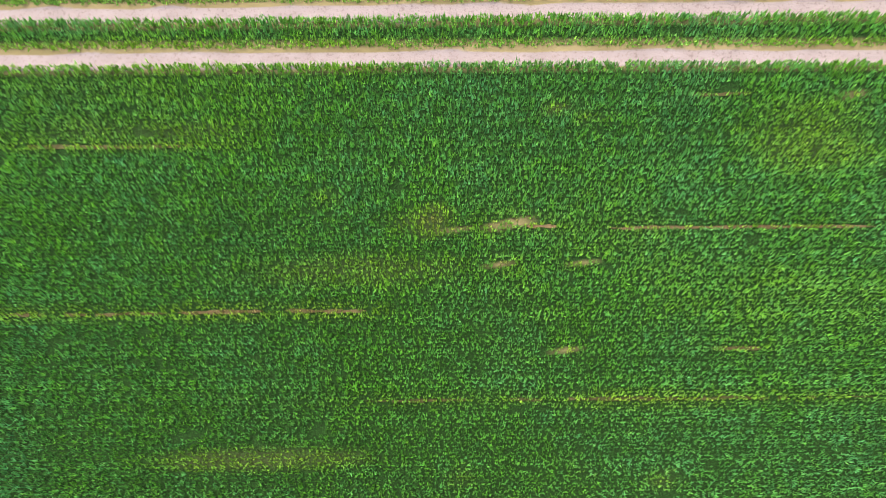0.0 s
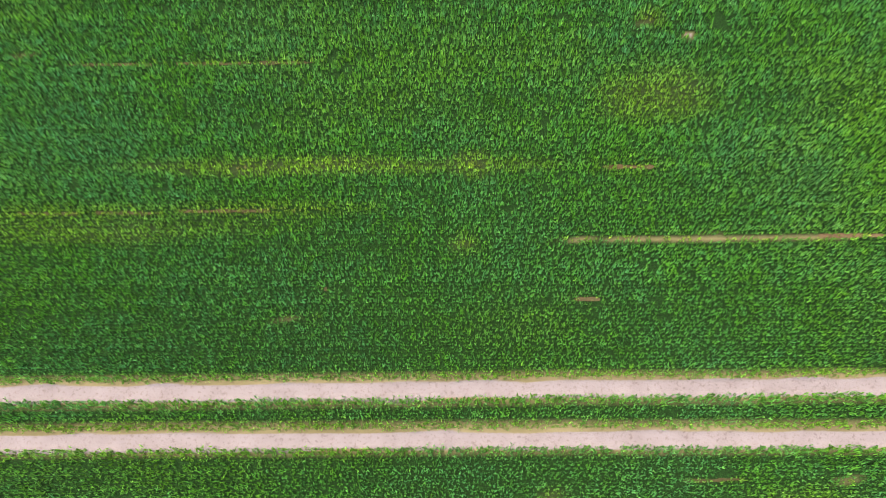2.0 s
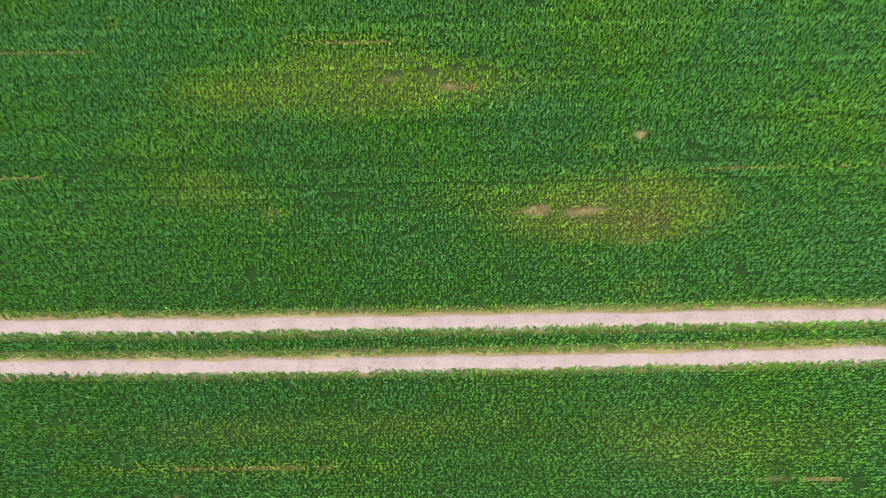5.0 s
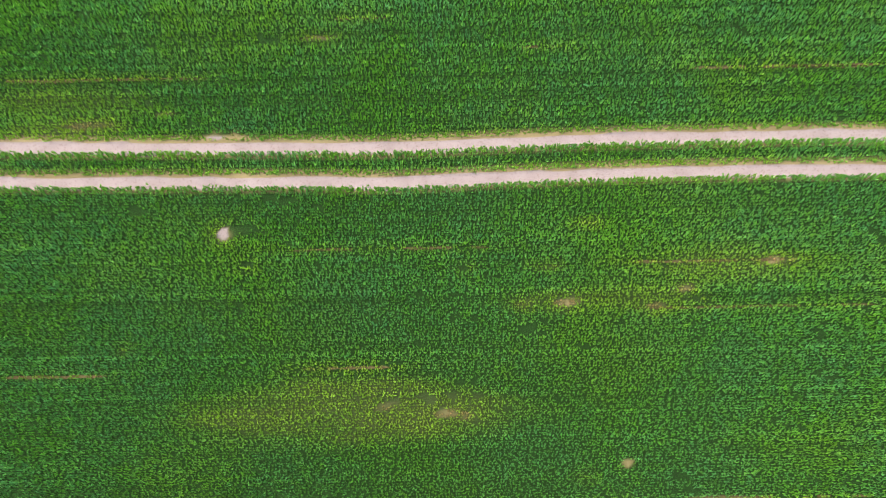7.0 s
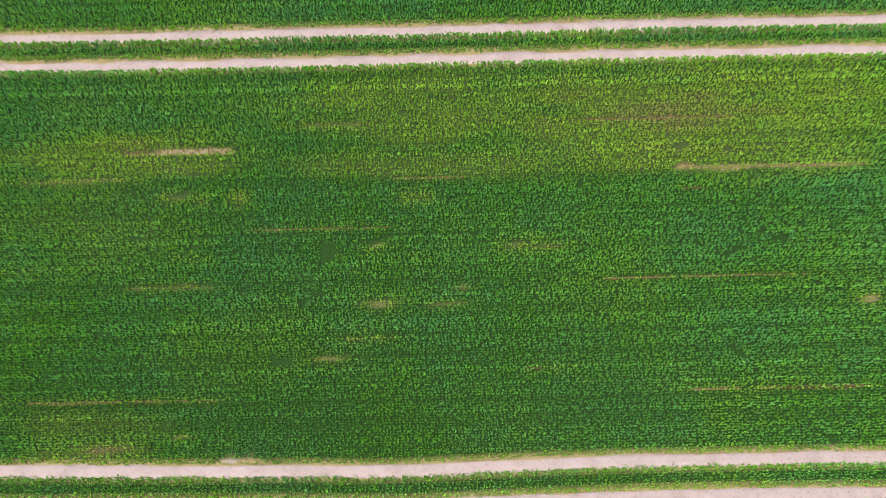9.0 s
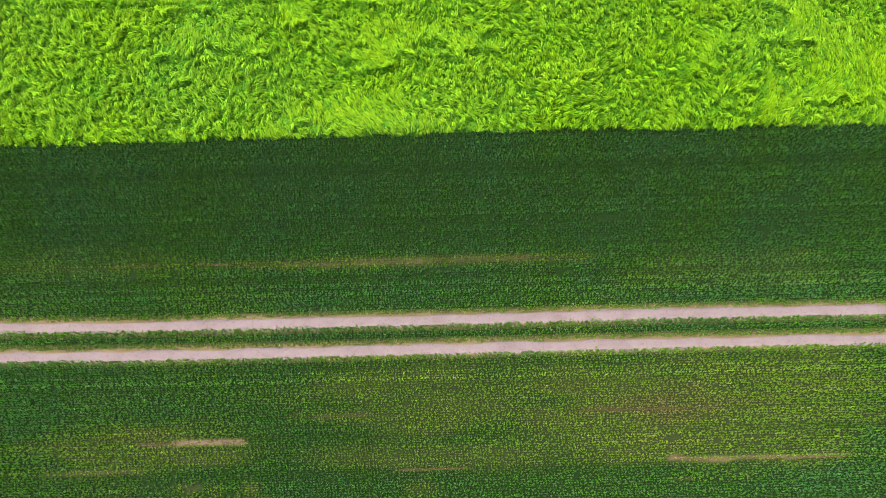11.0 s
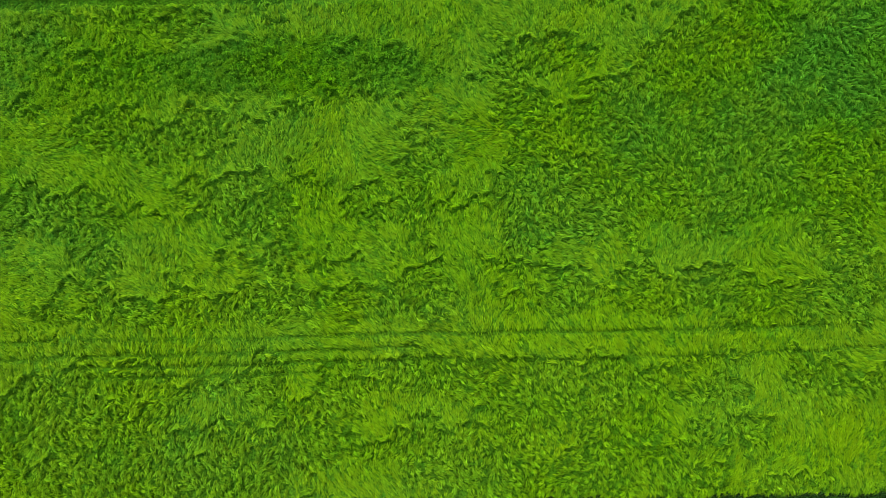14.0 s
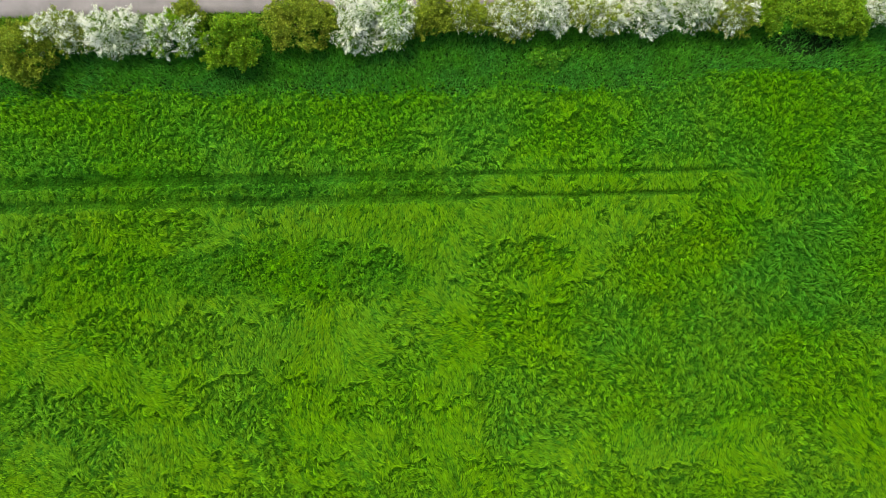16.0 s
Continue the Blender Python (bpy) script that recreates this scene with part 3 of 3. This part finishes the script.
TUFTED_C = [
    (8.0, 87.9, 5.6, 3.2, 0.9), (14.5, 88.2, 3.2, 2.4, 0.7), (18.6, 85.6, 3.2, 1.2, 0.8), (23.1, 88.7, 2.4, 1.6, 0.8),
    (13.1, 111.4, 2.4, 1.6, 0.9), (16.9, 113.1, 2.4, 3.2, 0.9), (22.2, 112.2, 4.4, 4.0, 0.9), (20.7, 107.1, 5.2, 3.6, 0.9),
    (12.9, 105.5, 4.8, 3.2, 0.9), (7.6, 105.1, 2.8, 2.8, 0.8), (28.8, 106.2, 4.8, 4.0, 0.7), (8.2, 111.0, 2.4, 2.0, 0.8),
    (8.7, 116.6, 3.2, 2.0, 0.8), (-17.2, 118.7, 2.4, 1.2, 0.8), (-26.0, 118.6, 4.4, 1.6, 0.6), (22.3, 116.9, 4.9, 2.6, 0.7),
    (32.3, 126.4, 3.5, 3.1, 0.6), (32, 116, 9, 8, 0.8),
]
# Smooth, flat laid lobes: x, y, half length, half width, strength.
SMOOTH = [
    (-27.8, 109.1, 2.0, 2.4, 1), (-20.7, 106.4, 2.4, 1.4, 0.8), (-4.6, 109.2, 2.8, 2.4, 1), (-17.7, 102.1, 3.6, 1.6, 1),
    (-3.7, 102.4, 2.4, 1.4, 0.8), (3.1, 104.3, 1.8, 3.6, 0.8), (23.6, 101.8, 4.8, 1.3, 1), (12.3, 101.2, 2.8, 0.8, 0.7),
    (-12.2, 90.9, 2.4, 1.0, 0.8), (-2.1, 90.4, 3.2, 1.0, 0.9), (19.7, 91.0, 2.0, 0.9, 0.9), (25.2, 91.0, 3.2, 0.8, 0.9),
    (29.2, 88.1, 2.4, 1.2, 0.8), (3.4, 90.7, 1.6, 1.2, 0.6), (-12.9, 118.3, 2.6, 1.1, 1), (-10.3, 96.0, 19.2, 0.6, 0.8),
    (16.1, 95.5, 16.8, 0.9, 0.8), (-16.2, 113.5, 2.4, 0.6, 0.8), (3.7, 118.8, 9.5, 1.6, 0.9),
]
TUFTED = TUFTED_A + TUFTED_B + TUFTED_C


def tufted(x, y):
    """How much the laid crop is torn open into tufts: over about 0.5 it is tufted, below it lies flat and smooth."""
    wx = x + 2.6 * (fbm(x, y, 2.2, 1) - 0.5) + 0.9 * (fbm(x, y, 0.6, 0, 2) - 0.5)
    wy = y + 2.4 * (fbm(x, y, 1.7, 4) - 0.5) + 1.2 * (fbm(x, y, 0.55, 6, 2) - 0.5)
    field = 0.40 + 0.9 * (fbm(wx, wy * 1.4, 2.2, 7) - 0.5) + 0.55 * (fbm(wx, wy, 0.8, 2, 2) - 0.5) - 0.10 * ramp(101, 99, y) * ramp(93, 94.5, y)
    for sign, rows in ((0.42, TUFTED), (-0.40, SMOOTH)):
        for cx, cy, rx, ry, strength in rows:
            near = np.flatnonzero((abs(wx - cx) < rx * 1.45) & (abs(wy - cy) < ry * 1.45))
            d = ((wx[near] - cx) / rx) ** 2 + ((wy[near] - cy) / ry) ** 2
            field[near] += sign * strength * ramp(1.9, 0.4, d)
    field = field + 0.30 * ramp(123, 125.5, y)
    return field


def lodged_height(x, y):
    """The top of the crop: flat lobes with a raised lip over torn places, tufts below it, and furrows."""
    field = tufted(x, y)
    torn, south, north = [ramp(0.48, 0.54, f) for f in (field, tufted(x, y - 0.26), tufted(x, y + 0.28))]
    rough = np.maximum(ramp(0.40, 0.60, field), 0.10 + 0.35 * ramp(0.45, 0.65, fbm(x, y, 0.9, 3)))
    stand = standing(x, y)
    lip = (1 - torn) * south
    crevice = torn * (1 - north)
    h = 0.50 + 0.10 * (fbm(x, y, 5, 0) - 0.5) + 0.18 * (fbm(x, y, 1.1, 2) - 0.5) + 0.22 * lip
    h = h - 0.10 * rough - 0.21 * crevice + 0.06 * stand
    edge = 0.45 + 0.55 * ramp(0.0, 0.6, y - field_edge(x))
    return h * (1 - 0.80 * furrow(x, y)) * edge, rough, stand, lip, crevice


def laid_tone(x, y, rough, stand):
    """Laid stalks turn their pale yellowish side up; standing ones are bluish green."""
    tone = 0.30 - 0.09 * rough + 0.20 * (fbm(x, y, 2.4, 4) - 0.5) - 0.16 * stand - 0.16 * bluish(x, y) - 0.12 * ramp(119, 126, y) + 0.07 * ramp(106, 94, y)
    return np.clip(tone, 0, 0.55)


def grow(first, last, far, factor=1.35):
    """Steps that widen from a finely divided stretch outwards."""
    left, right, step = [first], [last], 0.4
    while right[-1] < far:
        step *= factor
        left.append(left[-1] - step)
        right.append(right[-1] + step)
    return np.concatenate([left[:0:-1], np.arange(first, last, 0.25), right])


def build_mat():
    """The matted stalks under the tufts, a closed sheet over the whole field."""
    rng = np.random.default_rng(7)
    gx, gy = grow(-36, 42, 300), np.arange(83.6, 134.7, 0.25)
    x, y = [v.ravel() for v in np.meshgrid(gx, gy)]
    h, rough, stand, lip, crevice = lodged_height(x, y)
    z = h - 0.12 - 0.15 * rough - 0.08 * stand + rng.normal(0, 0.012, len(x))
    z = np.where((y < field_edge(x) + 0.08) | (y > margin_edge(x)), -0.05, np.maximum(z, 0.02))
    tone = 0.6 * laid_tone(x, y, rough, stand) + rng.normal(0, 0.05, len(x))
    # darker in torn places and furrows: shade between tufts put into the colour
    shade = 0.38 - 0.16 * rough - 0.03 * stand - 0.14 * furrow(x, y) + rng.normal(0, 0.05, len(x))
    w = len(gx)
    i = (np.arange(len(gy) - 1)[:, None] * w + np.arange(w - 1)).ravel()
    faces = np.stack([i, i + 1, i + w + 1, i + w], 1)
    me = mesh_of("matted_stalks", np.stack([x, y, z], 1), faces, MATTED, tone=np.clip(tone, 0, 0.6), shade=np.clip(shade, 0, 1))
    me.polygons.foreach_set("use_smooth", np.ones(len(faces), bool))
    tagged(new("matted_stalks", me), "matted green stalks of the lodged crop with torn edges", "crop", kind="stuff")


def locks(name, x, y, z, turn, length, width, rise, droop, roll, mat, tone, shade):
    """One arched lock of stalks for each entry: it climbs from its root, bows over along turn and ends in a tip."""
    n = len(x)
    ax, ay = np.cos(turn), np.sin(turn)
    co = np.empty((n, 4, 3), np.float32)
    for c, (along, side) in enumerate(((0.0, 0.0), (0.45, -0.5), (0.45, 0.5), (1.0, 0.0))):
        lift = rise if side else (rise - droop if along else -0.10)
        co[:, c, 0] = x + ax * length * along - ay * width * side
        co[:, c, 1] = y + ay * length * along + ax * width * side
        co[:, c, 2] = z + lift + roll * width * side
    faces = np.array([(0, 2, 1), (1, 2, 3)])[None] + 4 * np.arange(n)[:, None, None]
    return mesh_of(name, co.reshape(-1, 3), faces.reshape(-1, 3), mat,
                   tone=np.repeat(np.clip(tone, 0, 1), 2), shade=np.repeat(np.clip(shade, 0, 1), 2))


def build_lodged():
    """Tufts of arched locks: long and combed flat on the smooth lobes, short and tousled where the crop is torn."""
    rng = np.random.default_rng(8)
    count, each = 56000, 8
    y = 83.9 + 47.6 * rng.random(count)
    x = (rng.random(count) * 2 - 1) * (half_width(y) + 1.2) + 2.5
    h, rough, stand, lip, crevice = lodged_height(x, y)
    keep = (y > field_edge(x)) & (y < margin_edge(x) + rng.normal(0, 0.4, count)) & (rng.random(count) > 0.75 * furrow(x, y)) & (rng.random(count) > 0.9 * crevice)
    x, y, rough, stand, lip = x[keep], y[keep], rough[keep], stand[keep], lip[keep]
    count = len(x)
    flow = -math.pi / 2 + 0.55 - 0.5 * ramp(5, 20, x) + 3.0 * (fbm(x, y, 5.5, 3) - 0.5) + 1.0 * (fbm(x, y, 1.6, 0) - 0.5)
    flow = flow + rough * (4.2 * (fbm(x, y, 1.4, 5, 2) - 0.5) + rng.normal(0, 0.32, count)) + 0.12 * rng.normal(0, 1, count)
    # stalks folded over a torn edge lie along it
    gx, gy = tufted(x + 0.15, y) - tufted(x - 0.15, y), tufted(x, y + 0.15) - tufted(x, y - 0.15)
    flow = np.where(lip > 0.5, np.arctan2(gx, -gy) + math.pi * (rng.random(count) < 0.5) + rng.normal(0, 0.2, count), flow)
    proud = rng.normal(0, 1, count) * (0.035 + 0.065 * rough + 0.02 * stand)
    tone = laid_tone(x, y, rough, stand) + rng.normal(0, 0.05, count)
    # lip locks lightened: the bright rim over torn places is painted in
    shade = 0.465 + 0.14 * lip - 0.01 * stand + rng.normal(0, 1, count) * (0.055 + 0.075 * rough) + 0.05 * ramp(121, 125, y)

    def many(v):
        return np.repeat(v, each)

    n = count * each
    loose, upright = many(rough), many(stand)
    side = rng.normal(0, 1, n) * (0.085 - 0.02 * loose)
    along = rng.normal(0, 1, n) * (0.14 - 0.06 * loose)
    turn = many(flow) + side * 1.5 * (0.3 + loose) + rng.normal(0, 1, n) * (0.10 + 0.14 * loose + 0.9 * upright)
    bx = many(x) - np.sin(many(flow)) * side + np.cos(many(flow)) * along
    by = many(y) + np.cos(many(flow)) * side + np.sin(many(flow)) * along
    length = rng.uniform(0.29, 0.52, n) * (1 - 0.20 * loose - 0.28 * upright) * (1 - 0.25 * ramp(122.5, 124.5, many(y)))
    bx, by = bx - np.cos(turn) * length * 0.5, by - np.sin(turn) * length * 0.5
    mx, my = bx + np.cos(turn) * length * 0.5, by + np.sin(turn) * length * 0.5
    inside = (by + np.sin(turn) * length > field_edge(bx) - 0.12) & (rng.random(n) > 1.05 * np.maximum(furrow(mx, my), furrow(bx, by)))
    top = lodged_height(mx, my)[0]
    z = np.maximum(top + many(proud) - 0.07 - loose * (side / 0.07) ** 2 * 0.03 + rng.normal(0, 0.02, n), 0.05)
    rise = rng.uniform(0.03, 0.08, n) + loose * rng.uniform(0.0, 0.12, n) + upright * rng.uniform(0.0, 0.12, n)
    droop = rng.uniform(0.02, 0.10, n) + 0.06 * loose - 0.12 * upright
    width = rng.uniform(0.036, 0.066, n)
    roll = rng.normal(0, 0.35, n)
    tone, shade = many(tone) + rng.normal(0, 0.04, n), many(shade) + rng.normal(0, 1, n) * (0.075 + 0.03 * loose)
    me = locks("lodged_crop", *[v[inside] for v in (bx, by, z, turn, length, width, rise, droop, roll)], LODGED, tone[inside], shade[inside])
    return tagged(new("lodged_crop", me), "lodged light green cereal lying in swirls and tufts", "cereal crop", kind="stuff")


build_mat()
build_lodged()


# ---- the verge, the road and the hedge beyond ----
def build_verge():
    rng = np.random.default_rng(11)
    n = 190000
    x, y = rng.uniform(-37, 44, n), rng.uniform(127.5, 138.6, n)
    # grass thinned to the dark ground, in place of shade under the bushes
    shade_gap = ramp(1.3, 0.5, ((x - 32.6) / 3.6) ** 2 + ((y - 133.7) / 1.1) ** 2 + 1.2 * (fbm(x, y, 0.9, 2) - 0.5))
    keep = (y < road_edge(x)) & (y > margin_edge(x) + rng.normal(0, 0.8, n)) & (rng.random(n) > 0.8 * shade_gap)
    x, y = x[keep], y[keep]
    n = len(x)
    near_road = ramp(-2.6, -0.6, y - road_edge(x))
    me = blades("verge_grass", x, y, 0 * x, rng.uniform(0, 6.3, n), rng.uniform(0.2, 1.1, n), rng.uniform(0.25, 0.52, n) * (0.6 + 0.8 * fbm(x, y, 0.9, 4)),
                rng.uniform(0.06, 0.12, n), VERGE, 0.3 * near_road + rng.normal(0, 0.06, n), rng.normal(0.46, 0.22, n))
    tagged(new("verge_grass", me), "rough green grass under the hedge and along the road", "grass", kind="stuff")


def road_edge(x):
    return 137.05 + 0.020 * x + 0.25 * (fbm(x, 0 * x, 2.5, 3) - 0.5)


def build_road():
    xs = np.concatenate([np.arange(-400, -60, 20), np.arange(-60, 70.1, 0.5), np.arange(80, 401, 20)])
    near, far = road_edge(xs), 143.4 + 0.020 * xs
    rows = []
    for f, z in ((0.0, 0.0), (0.0, 0.03), (0.12, 0.045), (0.5, 0.09), (0.88, 0.045), (1.0, 0.03), (1.0, 0.0)):
        rows.append(np.stack([xs, near + (far - near) * f, np.full(len(xs), z)], 1))
    w = len(xs)
    i = (np.arange(len(rows) - 1)[:, None] * w + np.arange(w - 1)).ravel()
    me = mesh_of("road", np.concatenate(rows), np.stack([i, i + 1, i + w + 1, i + w], 1), ASPHALT)
    tagged(new("road", me), "pale grey worn asphalt country road", "road", kind="structure")


build_verge()
build_road()

LEAF_OLIVE = leaf_material("olive_leaf", (0.280, 0.370, 0.040), (0.230, 0.350, 0.040), (0.450, 0.500, 0.045), 0.45, 0.5, 1.5)
LEAF_BRIGHT = leaf_material("fresh_leaf", (0.200, 0.400, 0.024), (0.150, 0.350, 0.026), (0.400, 0.520, 0.026), 0.45, 0.5, 1.2)
LEAF_DARK = leaf_material("dark_leaf", (0.130, 0.290, 0.014), (0.100, 0.250, 0.018), (0.260, 0.300, 0.016), 0.45, 0.5, 1.5)
LEAF_WEED = leaf_material("weed_leaf", (0.095, 0.330, 0.020), (0.080, 0.300, 0.030), (0.200, 0.380, 0.020), 0.4, 0.5, 1.5)
BLOSSOM = leaf_material("white_blossom", (0.78, 0.78, 0.74), (0.70, 0.73, 0.62), (0.56, 0.62, 0.36), 0.45, 0.7, 0.8)


def crown_mesh(name, rng, count, rx, ry, height, size, mat, lobes, low=0.1, tone=0.2, inner=0.72, share=None):
    """Small leaves in tufts over a lobed crown, thick at the surface with some inside."""
    which = rng.integers(0, len(lobes), count)
    if share is not None:
        which = share[rng.integers(0, len(share), count)]
    c = lobes[which]
    d = rng.normal(0, 1, (count, 3))
    d /= np.linalg.norm(d, axis=1)[:, None]
    d[:, 2] = np.where(d[:, 2] < -0.35, -d[:, 2], d[:, 2])
    r = c[:, 3:4] * rng.uniform(inner, 1.0, (count, 1)) ** 0.6
    tuft = 1 + 0.5 * (fbm(d[:, 0] * 3 + c[:, 0] * 5, d[:, 1] * 3 + d[:, 2] * 2 + c[:, 1] * 5, 0.8, 2) - 0.5)[:, None] * 2
    sprays = rng.normal(0, 1, (70, 3))
    sprays[:, 2] = abs(sprays[:, 2]) * 0.8
    sprays /= np.linalg.norm(sprays, axis=1)[:, None]
    on = rng.random(count) < 0.4
    pick = rng.integers(0, 70, count)
    home = rng.integers(0, len(lobes), 70)
    if share is not None:
        home = share[home % len(share)]
    reach = rng.uniform(0.75, 1.75, (count, 1))
    c = np.where(on[:, None], lobes[home[pick]], c)
    d = np.where(on[:, None], sprays[pick] + rng.normal(0, 0.075, (count, 3)), d)
    r, tuft = np.where(on[:, None], c[:, 3:4] * reach, r), np.where(on[:, None], 1.0, tuft)
    p = c[:, :3] + d * r * tuft
    p[:, 2] = np.maximum(p[:, 2], low)
    a = d + rng.normal(0, 0.40 if mat is BLOSSOM else 0.55, (count, 3))
    a /= np.linalg.norm(a, axis=1)[:, None]
    b = np.cross(a, rng.normal(0, 1, (count, 3)))
    b /= np.linalg.norm(b, axis=1)[:, None]
    s = size * rng.uniform(0.6, 1.4, (count, 1))
    wide, long = (0.34, 1.7) if mat is BLOSSOM else (0.5, 1.1)
    co = np.stack([p - b * s * wide, p + b * s * wide, p + a * s * long], 1).reshape(-1, 3)
    shade = (0.64 if mat is BLOSSOM else 0.52) + rng.normal(0, 0.17, count)
    return mesh_of(name, co, np.arange(3 * count).reshape(count, 3), mat,
                   tone=np.clip(rng.normal(tone, 0.15, count), 0, 0.66), shade=np.clip(shade, 0, 1))


def limb_mesh(name, points, thick):
    """A tapered, slightly crooked limb through the given points."""
    bm = bmesh.new()
    rings = []
    for k, q in enumerate(points):
        r = thick * (1 - 0.8 * k / (len(points) - 1))
        rings.append([bm.verts.new((q[0] + r * math.cos(a), q[1] + r * math.sin(a), q[2])) for a in np.arange(6) * math.pi / 3])
    for lower, upper in zip(rings, rings[1:]):
        for k in range(6):
            bm.faces.new((lower[k], lower[(k + 1) % 6], upper[(k + 1) % 6], upper[k]))
    me = bpy.data.meshes.new(name)
    bm.to_mesh(me)
    bm.free()
    me.materials.append(BARK)
    return me


# x, y, half width along the hedge and across it, kind
HEDGE = [
    (-30.1, 132.7, 2.35, 2.11, "olive"),
    (-27.4, 134.4, 2.59, 1.20, "cream"),
    (-22.5, 134.4, 2.81, 1.51, "white"),
    (-18.2, 134.3, 2.48, 1.23, "mixed"),
    (-17.4, 135.7, 1.30, 0.90, "olive"),
    (-13.3, 133.5, 2.70, 1.99, "bright"),
    (-8.4, 135.1, 3.16, 1.99, "olive"),
    (-3.5, 135.0, 2.26, 2.04, "white"),
    (-0.8, 135.0, 1.81, 1.75, "mixed"),
    (2.4, 135.7, 2.49, 1.46, "olive"),
    (5.0, 135.5, 1.70, 1.43, "dusted"),
    (8.7, 135.7, 2.04, 1.51, "pale"),
    (11.5, 135.7, 1.59, 1.46, "white"),
    (15.4, 135.7, 2.27, 1.46, "cream"),
    (19.6, 135.8, 2.27, 1.58, "white"),
    (23.1, 136.1, 1.63, 1.19, "white"),
    (26.1, 135.7, 2.15, 1.43, "pale"),
    (29.2, 135.6, 1.10, 1.10, "bright"),
    (33.5, 135.6, 2.20, 1.51, "bright"),
    (36.1, 135.6, 1.36, 1.31, "bright"),
    (38.3, 136.1, 1.59, 1.14, "white"),
]
LOOK = {
    "olive": (LEAF_OLIVE, 0, "olive-green leafy hedge bush beside the lodged crop"),
    "pale": (LEAF_OLIVE, 0.38, "olive-green hedge bush dusted with white blossom"),
    "dusted": (LEAF_OLIVE, 0.10, "brownish olive hedge bush with a few white blossoms"),
    "cream": (LEAF_OLIVE, 0.72, "hedge bush with creamy white blossom over olive leaves"),
    "white": (LEAF_DARK, 1.0, "hedge bush covered in dense white blossom"),
    "mixed": (LEAF_BRIGHT, 0.7, "yellow-green hedge bush half covered in white blossom"),
    "bright": (LEAF_BRIGHT, 0, "fresh yellow-green leafy hedge bush beside the lodged crop"),
}


def build_bush(k, x, y, rx, ry, kind):
    rng = np.random.default_rng(300 + k)
    leaf, bloom, label = LOOK[kind]
    rx, ry = rx * 1.12, max(ry * 1.3, 1.9)
    height = 3.2 + 0.5 * rng.random() + 0.25 * (ry - 1.4)
    name = "flowering_bush" if bloom else "hedge_bush"
    bush = tagged(new(name), label, "bush", "hedge along the road")
    bush.location = (x, y, 0)
    lobes = []
    for _ in range(int((14 + rx * ry * 5) * (0.55 if kind == "bright" else 1))):
        a, q = rng.uniform(0, 2 * math.pi), math.sqrt(rng.random())
        r = rng.uniform(0.4, 0.7)
        lx, ly = q * math.cos(a) * (rx - 0.55), q * math.sin(a) * max(ry - 0.6, 0.35)
        top = height * (1 - 0.45 * q**2) - r
        lobes.append((lx, ly, rng.uniform(0.55, 1.0) * top, r))
    lobes = np.array(lobes)
    for j in range(3):
        a = j * 2.1 + rng.random()
        pts = [(0.12 * math.cos(a), 0.12 * math.sin(a), 0)]
        for s in (0.35, 0.7, 1.0):
            pts.append((math.cos(a) * rx * 0.5 * s + rng.normal(0, 0.05), math.sin(a) * ry * 0.5 * s + rng.normal(0, 0.05), height * 0.75 * s))
        part("trunk" if j == 0 else "limb", limb_mesh("limb", pts, 0.09 if j == 0 else 0.06), bush, "rough brown bark" if j == 0 else "")
    area = rx * ry
    leaves = int(area * (3600 if bloom < 0.9 else 1500))
    part("foliage", crown_mesh("foliage", rng, leaves, rx, ry, height, 0.105, leaf, lobes), bush)
    if bloom:
        share = np.flatnonzero(rng.random(len(lobes)) < 0.30 + 0.70 * bloom)
        flowers = int(area * 4600 * bloom)
        blossom = crown_mesh("blossom", rng, flowers, rx, ry, height + 0.1, 0.078, BLOSSOM, lobes + (0, 0, 0.03, 0.07), tone=0.15, inner=0.9, share=share)
        part("blossom", blossom, bush, "clusters of small white flowers")
    return bush


for k, row in enumerate(HEDGE):
    build_bush(k, *row)


# ---- broad-leaved weeds in the margin below the hedge ----
WEEDS = [(10.7, 132.7, 0.75), (11.9, 132.4, 0.65), (13.0, 132.9, 0.50)]


def build_weed(k, x, y, r):
    rng = np.random.default_rng(500 + k)
    weed = tagged(new("weed_clump"), "light green broad-leaved weed clump in the dark margin", "weed", "weeds in the margin")
    weed.location = (x, y, 0)
    lobes = np.array([(rng.normal(0, 0.35) * r, rng.normal(0, 0.35) * r, rng.uniform(0.25, 0.45), rng.uniform(0.3, 0.5) * r) for _ in range(9)])
    part("stem", limb_mesh("stem", [(0, 0, 0), (0.02, 0.01, 0.2), (0.03, 0.03, 0.4)], 0.02), weed)
    part("foliage", crown_mesh("foliage", rng, int(900 * r), r, r, 0.6, 0.16, LEAF_WEED, lobes, low=0.05), weed)
    return weed


for k, row in enumerate(WEEDS):
    build_weed(k, *row)
